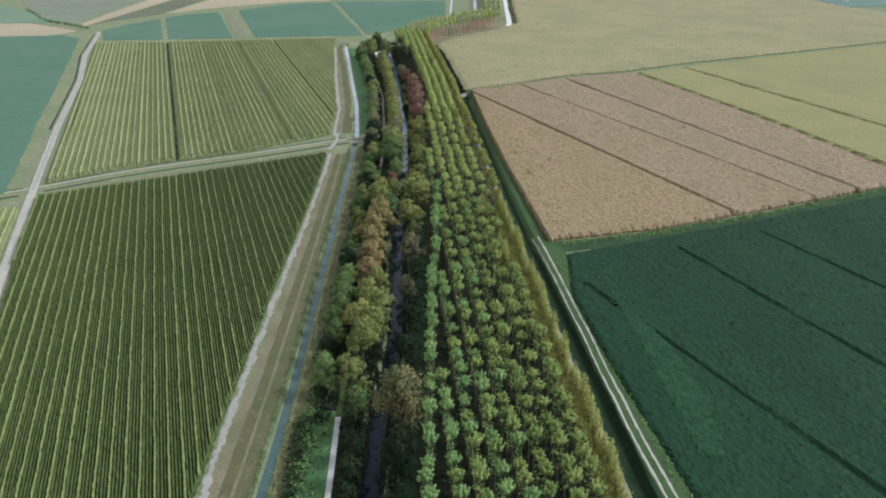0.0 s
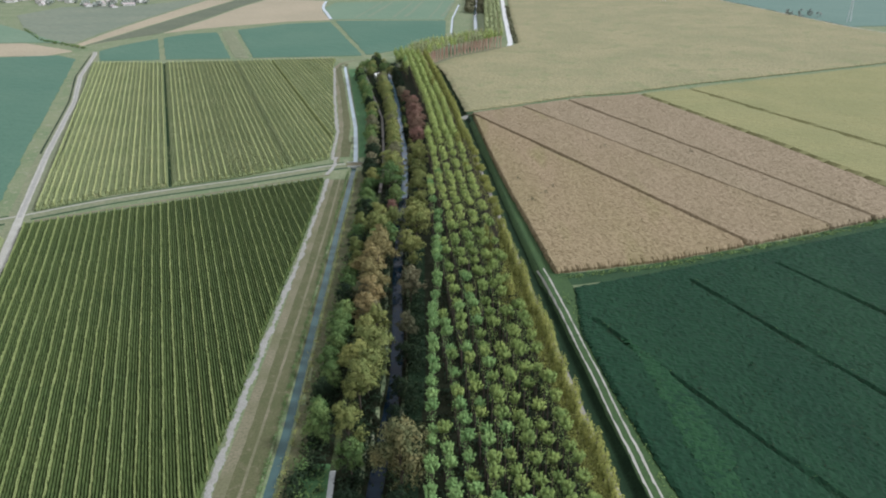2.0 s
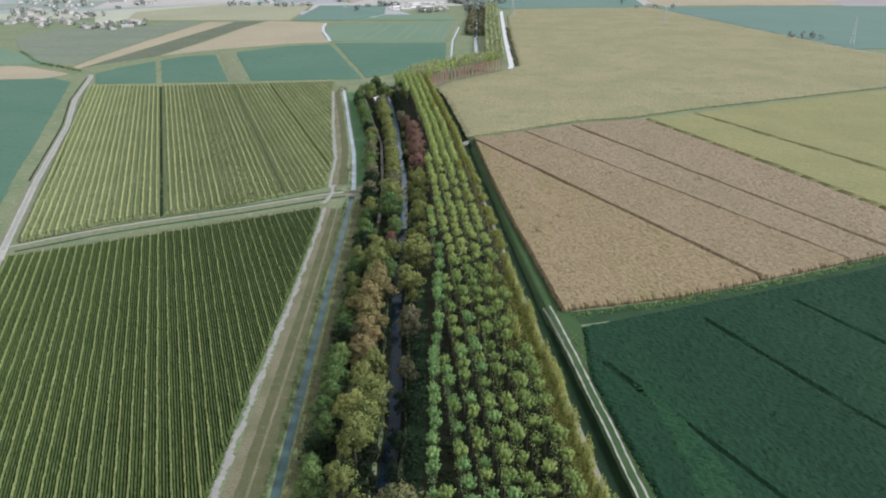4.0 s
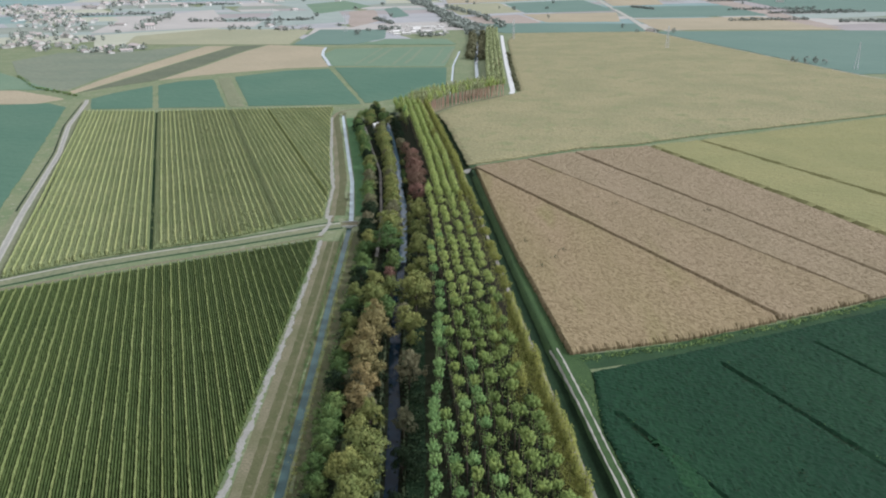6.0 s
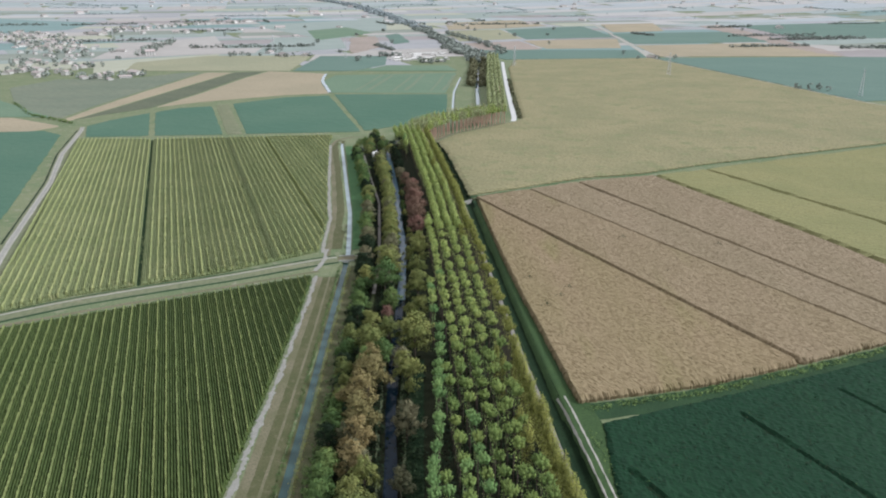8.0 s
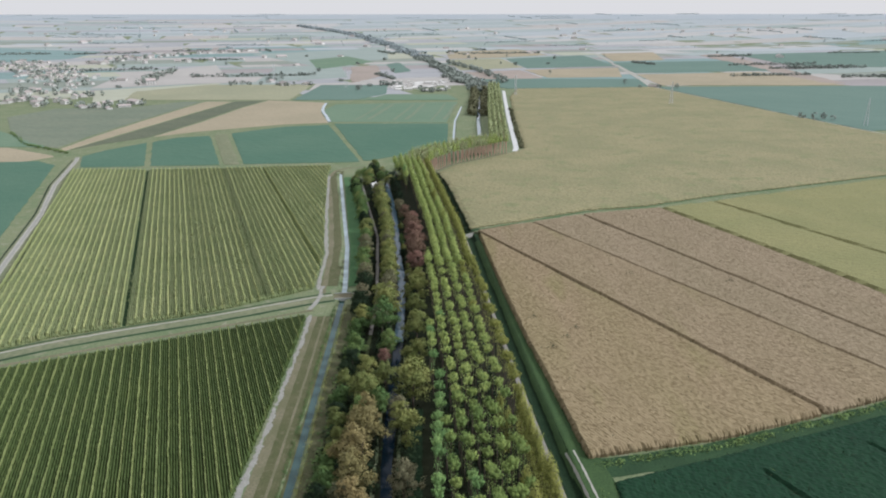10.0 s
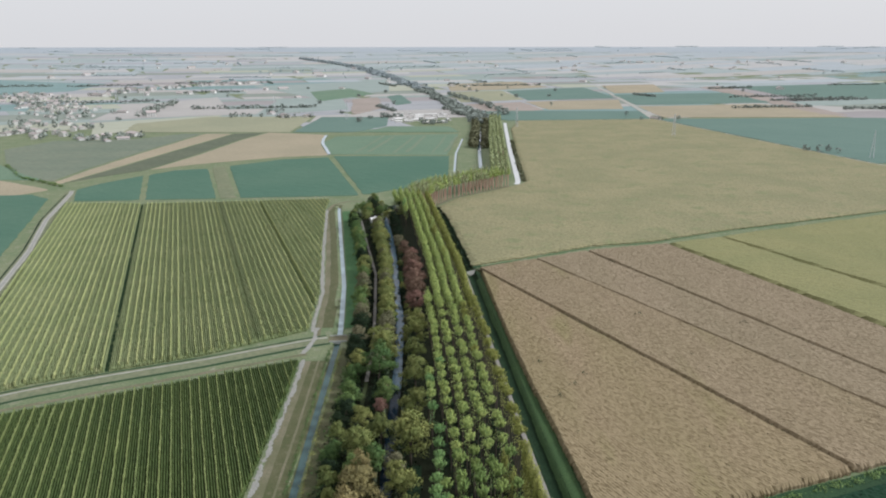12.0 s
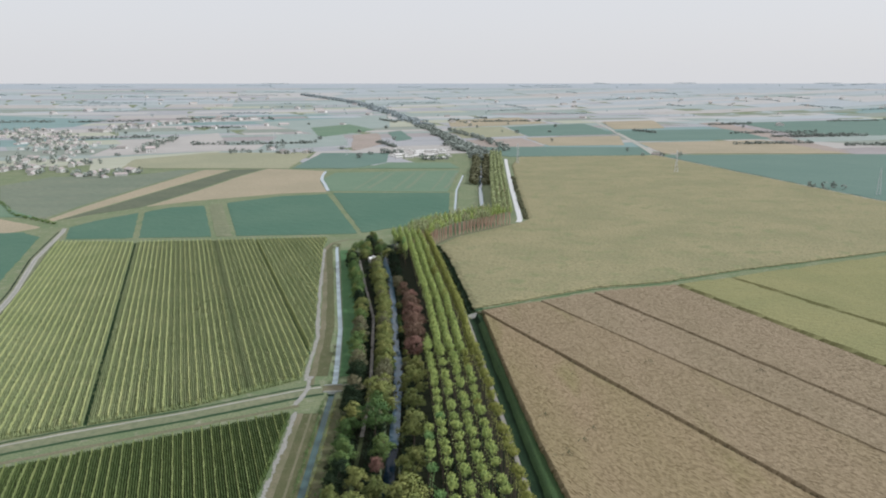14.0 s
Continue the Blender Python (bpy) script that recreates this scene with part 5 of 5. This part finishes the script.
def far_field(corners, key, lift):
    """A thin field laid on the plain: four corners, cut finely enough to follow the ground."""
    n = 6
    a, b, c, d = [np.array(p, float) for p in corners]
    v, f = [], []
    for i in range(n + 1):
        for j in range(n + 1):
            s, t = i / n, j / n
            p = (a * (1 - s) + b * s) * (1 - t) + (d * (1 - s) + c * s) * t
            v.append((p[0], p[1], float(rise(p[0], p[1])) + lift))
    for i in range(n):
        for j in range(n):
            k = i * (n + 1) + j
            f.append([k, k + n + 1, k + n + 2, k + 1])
    return structure(new("field", mesh_of("field", v, f, M[key], True)), HAZED_NAMES[key], "field")


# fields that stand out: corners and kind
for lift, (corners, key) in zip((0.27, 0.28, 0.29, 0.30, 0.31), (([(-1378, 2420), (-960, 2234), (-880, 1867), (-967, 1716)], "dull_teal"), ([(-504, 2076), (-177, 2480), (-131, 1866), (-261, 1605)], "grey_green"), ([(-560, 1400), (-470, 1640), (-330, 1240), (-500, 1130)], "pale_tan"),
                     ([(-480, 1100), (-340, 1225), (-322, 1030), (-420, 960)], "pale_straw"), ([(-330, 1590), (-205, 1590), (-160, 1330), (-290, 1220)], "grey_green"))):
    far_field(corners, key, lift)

b0 = 820.0
keys = list(HAZED)
row_i = 0
while b0 < 5400:
    depth = r2.uniform(38, 105) * (1 + b0 / 5200)
    a0 = -0.85 * b0 - 300 + r2.uniform(0, 200)
    while a0 < 0.95 * b0 + 700:
        wide = r2.choice([70, 120, 190, 300, 430]) * r2.uniform(0.7, 1.25) * (1 + b0 / 4500)
        skew = r2.uniform(-28, 28)
        g1, g2 = 0.6 + b0 / 4500, 0.3 + b0 / 9000
        cs = [(a0 + g1, b0 + g2), (a0 + wide - g1, b0 + g2), (a0 + wide - g1 + skew, b0 + depth - g2), (a0 + g1 + skew, b0 + depth - g2)]
        pts = [(p[0] * ROW_N[0] - p[1] * ROW[0] * 1.0, p[0] * ROW_N[1] - p[1] * ROW[1]) for p in cs]
        mid = np.mean(pts, 0)
        probe = pts + [tuple(mid)]
        X, Y = np.array([p[0] for p in probe]), np.array([p[1] for p in probe])
        clash = Y.min() < 700 or ((Y < 990) & (X < 40) & (X > -430)).any() or inside(BIG, X, Y).any() or (dist_to([(28, 640), (60, 1130)], X, Y) < 75).any()
        rr = np.hypot(X, Y - 45).max()
        in_view = abs(mid[0]) < 0.75 * mid[1] + 400
        if not clash and rr < 6200 and in_view and mid[1] > 600:
            # Painted haze steps up with distance: paler colours past 2300 and 3200 m.
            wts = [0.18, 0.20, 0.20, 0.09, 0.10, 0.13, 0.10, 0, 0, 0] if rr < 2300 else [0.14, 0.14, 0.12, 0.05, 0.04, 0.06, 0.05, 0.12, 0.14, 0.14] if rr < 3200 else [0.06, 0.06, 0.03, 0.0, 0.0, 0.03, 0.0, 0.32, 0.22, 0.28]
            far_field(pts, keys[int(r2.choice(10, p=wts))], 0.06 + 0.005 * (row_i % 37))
        row_i += 1
        a0 += wide
    b0 += depth

# the hazy rim of the plain: distance haze painted as a blue-grey band
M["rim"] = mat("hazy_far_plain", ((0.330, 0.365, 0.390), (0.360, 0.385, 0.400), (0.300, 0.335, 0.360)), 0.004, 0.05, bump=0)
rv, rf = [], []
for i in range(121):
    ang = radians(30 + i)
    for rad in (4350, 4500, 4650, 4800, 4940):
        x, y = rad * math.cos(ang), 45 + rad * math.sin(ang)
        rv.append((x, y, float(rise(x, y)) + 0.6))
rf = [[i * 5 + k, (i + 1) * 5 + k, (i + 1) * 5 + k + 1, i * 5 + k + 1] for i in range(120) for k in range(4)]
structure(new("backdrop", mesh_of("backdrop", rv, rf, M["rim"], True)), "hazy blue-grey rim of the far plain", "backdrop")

# scattered trees, hedgerows and copses of the plain
items = []
for _ in range(130):
    y = 1100 + 3700 * r2.uniform() ** 1.3
    x = r2.uniform(-0.7, 0.7) * y
    if inside(BIG, np.array([x]), np.array([y]))[0] or abs(x - np.interp(y, [p[1] for p in CANAL_FAR], [p[0] for p in CANAL_FAR])) < 60 or (300 < x < 650 and y < 1450):
        continue
    items.append((x, y, r2.uniform(4, 9), r2.uniform(5, 11)))
for _ in range(85):
    y = 1250 + 3600 * r2.uniform()
    x = r2.uniform(-0.68, 0.68) * y
    ang, n = r2.choice([0.35, 1.92, 0.2]), int(r2.integers(8, 30))
    for i in range(n):
        items.append((x + math.cos(ang) * i * 8, y + math.sin(ang) * i * 8, r2.uniform(3, 7), r2.uniform(6, 11)))
for x0, y0, n in ((-265, 1262, 9), (-300, 1190, 7), (-372, 925, 6), (-460, 1020, 6), (-230, 1175, 5), (-85, 1180, 14), (373, 802, 4), (300, 1130, 4), (-20, 1090, 10), (-70, 2030, 10), (20, 2150, 18), (110, 2300, 12)):
    for i in range(n):
        items.append((x0 + r2.normal(0, 11), y0 + r2.normal(0, 9), r2.uniform(4, 8), r2.uniform(5, 9)))
for i in range(14):
    items.append((-690 + i * 40 + r2.normal(0, 8), 2900 + i * 12, r2.uniform(7, 12), r2.uniform(9, 16)))
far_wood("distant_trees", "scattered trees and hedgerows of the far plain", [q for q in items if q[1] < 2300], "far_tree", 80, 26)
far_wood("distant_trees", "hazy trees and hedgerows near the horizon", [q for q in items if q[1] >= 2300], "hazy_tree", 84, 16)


# ---- houses ----
def house_thing(w, d, h, roof_h, label, roof_key="roof"):
    top = tagged(new("house"), label, "house", "houses of the far village")
    v = [(-w, -d, 0), (w, -d, 0), (w, d, 0), (-w, d, 0), (-w, -d, h), (w, -d, h), (w, d, h), (-w, d, h), (-w, 0, h + roof_h), (w, 0, h + roof_h)]
    f = [[0, 1, 5, 4], [1, 2, 6, 9, 5], [2, 3, 7, 6], [3, 0, 4, 8, 7]]
    wall = new("wall", mesh_of("wall", v, f, M["white"]))
    e = 0.5
    rv = [(-w - e, -d - e, h - 0.25), (w + e, -d - e, h - 0.25), (w + e, 0, h + roof_h + 0.1), (-w - e, 0, h + roof_h + 0.1), (-w - e, d + e, h - 0.25), (w + e, d + e, h - 0.25)]
    rv += [(x, y, z + 0.22) for x, y, z in rv]
    rf = [[0, 3, 2, 1], [3, 4, 5, 2], [6, 7, 8, 9], [9, 8, 11, 10], [0, 1, 7, 6], [5, 4, 10, 11], [1, 2, 8, 7], [2, 5, 11, 8], [3, 0, 6, 9], [4, 3, 9, 10]]
    roof = new("roof", mesh_of("roof", rv, rf, M[roof_key]))
    cv, cf_ = tube((w * 0.4, d * 0.3, h), (w * 0.4, d * 0.3, h + roof_h + 0.8), 0.4, 0.4, 4)
    chim = new("chimney", mesh_of("chimney", cv.tolist(), cf_, M["white"]))
    wall.parent = roof.parent = top
    chim.parent = roof
    for sx in (-0.55, 0.0, 0.55):
        for z in ((1.0, 3.6) if h > 5 else (1.0,)):
            x = sx * w
            bv = [(x - 0.5, -d - 0.04, z), (x + 0.5, -d - 0.04, z), (x + 0.5, -d - 0.04, z + 1.3), (x - 0.5, -d - 0.04, z + 1.3), (x - 0.5, -d + 0.1, z), (x + 0.5, -d + 0.1, z), (x + 0.5, -d + 0.1, z + 1.3), (x - 0.5, -d + 0.1, z + 1.3)]
            win = new("window", mesh_of("window", bv, [[0, 1, 2, 3], [1, 5, 6, 2], [4, 0, 3, 7], [3, 2, 6, 7], [4, 5, 1, 0]], M["river"]))
            win.parent = top
    return top


h_protos = [[house_thing(6, 4.5, 6.2, 2.2, "white two-storey house with a clay tile roof"), False], [house_thing(8, 5, 3.4, 2.0, "low white farmhouse with a clay tile roof"), False], [house_thing(14, 7, 5.0, 2.4, "long pale farm shed with a pitched roof"), False], [house_thing(7, 4, 2.8, 1.0, "low white shed with a pale roof", "white"), False]]


def put_house(x, y, kind, turn, s=1.0):
    x, y = far_xy(x, y)
    m = Matrix.Translation((x, y, float(rise(x, y)) - 0.05)) @ Matrix.Rotation(turn, 4, "Z") @ Matrix.Diagonal((s, s, s, 1))
    e = h_protos[kind]
    if e[1]:
        set_copy(e[0], m)
    else:
        e[0].matrix_basis, e[1] = m, True


VILLAGE = [(-520, 950), (-475, 940), (-395, 945), (-365, 950), (-460, 1000)]
for x, y in VILLAGE:
    put_house(x, y, int(r2.integers(3)), r2.uniform(0, 3.1), 0.7)
village_trees = []
for _ in range(150):
    t = r2.uniform() ** 0.8
    x, y = -545 - 400 * t + r2.normal(0, 40), 1170 + 590 * t + r2.normal(0, 30)
    put_house(x, y, int(r2.choice([0, 0, 1, 2])), r2.uniform(0, 3.1), r2.uniform(0.42, 0.7))
    if r2.uniform() < 0.55:
        village_trees.append((x + r2.normal(0, 14), y - r2.uniform(4, 16), r2.uniform(5, 9), r2.uniform(6, 11)))
for _ in range(26):
    t = r2.uniform()
    x, y = -455 - 130 * t + r2.normal(0, 22), 915 + 230 * t + r2.normal(0, 18)
    put_house(x, y, int(r2.choice([0, 1, 2])), r2.uniform(0, 3.1), r2.uniform(0.45, 0.7))
    village_trees.append((x + r2.normal(0, 10), y - r2.uniform(4, 12), r2.uniform(5, 9), r2.uniform(6, 10)))
for _ in range(9):
    x, y = -385 + r2.normal(0, 20), 915 + r2.normal(0, 14)
    put_house(x, y, int(r2.choice([1, 2])), r2.uniform(0, 3.1), r2.uniform(0.45, 0.65))
    village_trees.append((x + r2.normal(0, 12), y + r2.uniform(-8, 14), r2.uniform(5, 8), r2.uniform(6, 9)))
for i in range(26):
    q = i / 25
    x, y = float(np.interp(q, [0, 0.35, 0.7, 1], [-731, -743, -679, -560])) + r2.normal(0, 16), float(np.interp(q, [0, 0.35, 0.7, 1], [1659, 1843, 1990, 2250])) + r2.normal(0, 12)
    put_house(x, y, int(r2.choice([0, 1, 2])), r2.uniform(0, 3.1), r2.uniform(0.8, 1.2))
    village_trees.append((x + r2.normal(0, 22), y + r2.uniform(2, 30), r2.uniform(6, 10), r2.uniform(7, 13)))
for i in range(18):
    village_trees.append((-447 - 50 * i / 17 + r2.normal(0, 4), 1182 + 283 * i / 17, r2.uniform(7, 12), r2.uniform(8, 13)))
put_house(-438, 1196, 0, 0.4, 1.1)
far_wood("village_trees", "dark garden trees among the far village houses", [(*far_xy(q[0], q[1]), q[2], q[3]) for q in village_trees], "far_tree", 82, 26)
for x, y, k in ((-268, 1235, 1), (-235, 1180, 2), (-205, 1185, 1), (-640, 1700, 0), (-590, 1760, 1), (-560, 1740, 0), (-520, 1780, 0), (-470, 1850, 1), (-430, 1900, 0), (-395, 1930, 2), (-255, 1960, 1), (-300, 1620, 1), (-60, 2010, 0), (20, 2080, 2), (60, 2060, 1), (230, 2110, 2), (250, 2140, 1), (300, 1145, 1)):
    put_house(x, y, k, r2.uniform(0, 3.1), 0.85)
for _ in range(70):
    y = 1900 + 3800 * r2.uniform()
    put_house(r2.uniform(-0.6, 0.6) * y, y, int(r2.integers(3)), r2.uniform(0, 3.1), r2.uniform(0.7, 1.2))
# yard of low pale sheds beside the far wood
for i in range(48):
    put_house(-78 + 84 * r2.uniform(), 1095 + 150 * r2.uniform(), 3, 0.33 + r2.choice([0, 1.57]), r2.uniform(0.4, 0.85))
# small white hut among the trees
hut = house_thing(1.9, 1.6, 2.5, 1.0, "small white hut with a pitched roof among trees", "white")
hut.matrix_basis = Matrix.Translation((-42, 499, 0)) @ Matrix.Rotation(0.5, 4, "Z")
del hut["group"]


# ---- power line towers ----
def tower_thing(h=26.0):
    top = tagged(new("transmission_tower"), "slender pale steel lattice power tower in the fields", "power tower", "power line towers")
    for sx, sy in ((-1, -1), (1, -1), (1, 1), (-1, 1)):
        v, f = tube((1.6 * sx, 1.6 * sy, 0), (0.25 * sx, 0.25 * sy, h), 0.16, 0.10, 5)
        new("leg", mesh_of("leg", v.tolist(), f, M["metal"])).parent = top
    br = []
    for i in range(9):
        z0, z1 = h * i / 9, h * (i + 1) / 9
        w0, w1 = 1.6 - 1.35 * i / 9, 1.6 - 1.35 * (i + 1) / 9
        for s in (-1, 1):
            br += [tube((-w0, s * w0, z0), (w1, s * w1, z1), 0.07, 0.07, 4), tube((s * w0, w0, z0), (s * w1, -w1, z1), 0.07, 0.07, 4)]
    new("bracing", mesh_of("bracing", *join(br), M["metal"])).parent = top
    for z, w in ((0.78, 3.6), (0.88, 3.0), (0.97, 2.2)):
        v, f = tube((-w, 0, h * z), (w, 0, h * z), 0.13, 0.13, 5)
        new("crossarm", mesh_of("crossarm", v.tolist(), f, M["metal"])).parent = top
    return top


TOWERS = [(92, 1035), (264, 937), (396, 762), (-268, 1262), (-140, 1150), (-620, 1500)]
tw = tower_thing()
tw.matrix_basis = Matrix.Translation((*TOWERS[0], 0)) @ Matrix.Rotation(0.9, 4, "Z")
for x, y in TOWERS[1:]:
    set_copy(tw, Matrix.Translation((x, y, 0)) @ Matrix.Rotation(0.9, 4, "Z"))

# weeds in and around the crops
def along(p, q, spread):
    def pick(r):
        t = r.uniform()
        return p[0] + (q[0] - p[0]) * t + r.normal(0, spread), p[1] + (q[1] - p[1]) * t + r.normal(0, spread)
    return pick


for p, q, n in (((14, 405), (98.2, 234), 420), ((73, 427), (152.5, 253), 320), ((115.8, 447), (177.6, 274), 240)):
    thicket("weeds", "green and brown weeds along a furrow in the corn", "leaf_rusty", n, along(p, q, 0.45), 0.3, 1.6, 0.24, 81 + n, 6, 0.45)
    thicket("weeds", "dark green weeds along a furrow in the corn", "shrub", n, along(p, q, 0.40), 0.3, 1.5, 0.24, 82 + n, 6, 0.45)


for p, q, n in (((40.0, 184.0), (84, 97), 240), ((72.8, 206.9), (118, 109), 240), ((103, 218.5), (150, 127), 160)):
    thicket("weeds", "dark weeds along a furrow in the green crop", "shrub", n, along(p, q, 0.16), 0.3, 0.8, 0.11, 83 + n, 4, 0.18)
    thicket("weeds", "bright green rim of a furrow in the crop", "leaf_green", n // 3, along((p[0] + 1.3, p[1] + 0.7), (q[0] + 1.3, q[1] + 0.7), 0.2), 0.8, 1.1, 0.12, 84 + n, 4, 0.3)


def in_field(poly):
    xs_, ys_ = [p[0] for p in poly], [p[1] for p in poly]
    def pick(r):
        while True:
            x, y = r.uniform(min(xs_), max(xs_)), r.uniform(min(ys_), max(ys_))
            if inside(poly, np.array([x]), np.array([y]))[0]:
                return x, y
    return pick


thicket("weeds", "dark weeds scattered in the ripe corn", "shrub", 130, in_field(TAN), 3.0, 3.7, 0.2, 90, 5, 0.35)
for x, y in ((29.9, 294), (38.8, 278), (33.1, 270), (42.7, 285), (73.6, 339), (110, 330)):
    thicket("weeds", "clump of dark weeds standing in the corn", "shrub", 3, (lambda px, py: lambda r: (px + r.normal(0, 0.9), py + r.normal(0, 0.9)))(x, y), 3.4, 4.4, 0.26, 91, 8, 0.5)
thicket("weeds", "low plants of the dark green crop", "shrub", 900, in_field(DARK[:4] + [(110, 130), (52.5, 75), (46.2, 102), (41.8, 129), (38.6, 151), (35.6, 179)]), 0.9, 1.5, 0.22, 92, 6, 0.6)
thicket("hedge", "dark hedge between distant fields", "leaf_green", 110, lambda r: (lambda u: (float(np.interp(u, [0, 0.35, 0.6, 1], [-387, -337, -314, -285])) + r.uniform(-1, 1), float(np.interp(u, [0, 0.35, 0.6, 1], [724, 656, 641, 618])) + r.uniform(-1, 1)))(r.uniform()), 0.8, 2.6, 0.5, 93, 8, 0.9)


# ---- culvert where the farm road crosses the canal ----
def box(lo, hi):
    x0, y0, z0, x1, y1, z1 = *lo, *hi
    v = [(x0, y0, z0), (x1, y0, z0), (x1, y1, z0), (x0, y1, z0), (x0, y0, z1), (x1, y0, z1), (x1, y1, z1), (x0, y1, z1)]
    return np.array(v), [[3, 2, 1, 0], [4, 5, 6, 7], [0, 1, 5, 4], [1, 2, 6, 5], [2, 3, 7, 6], [3, 0, 4, 7]]


culvert = tagged(new("culvert"), "low concrete culvert carrying a farm road over the canal", "culvert", kind="structure")
culvert.matrix_basis = Matrix.Translation((-38.3, 319.3, 0)) @ Matrix.Rotation(0.12, 4, "Z")
for name, lo, hi, key in (("deck", (-3.4, -2.6, -0.35), (3.4, 2.6, 0.10), "lane"), ("parapet", (-3.0, -2.9, -1.4), (3.0, -2.62, 0.35), "concrete"), ("parapet", (-3.0, 2.62, -1.4), (3.0, 2.9, 0.35), "concrete")):
    new(name, mesh_of(name, *[q.tolist() if hasattr(q, "tolist") else q for q in box(lo, hi)], M[key])).parent = culvert
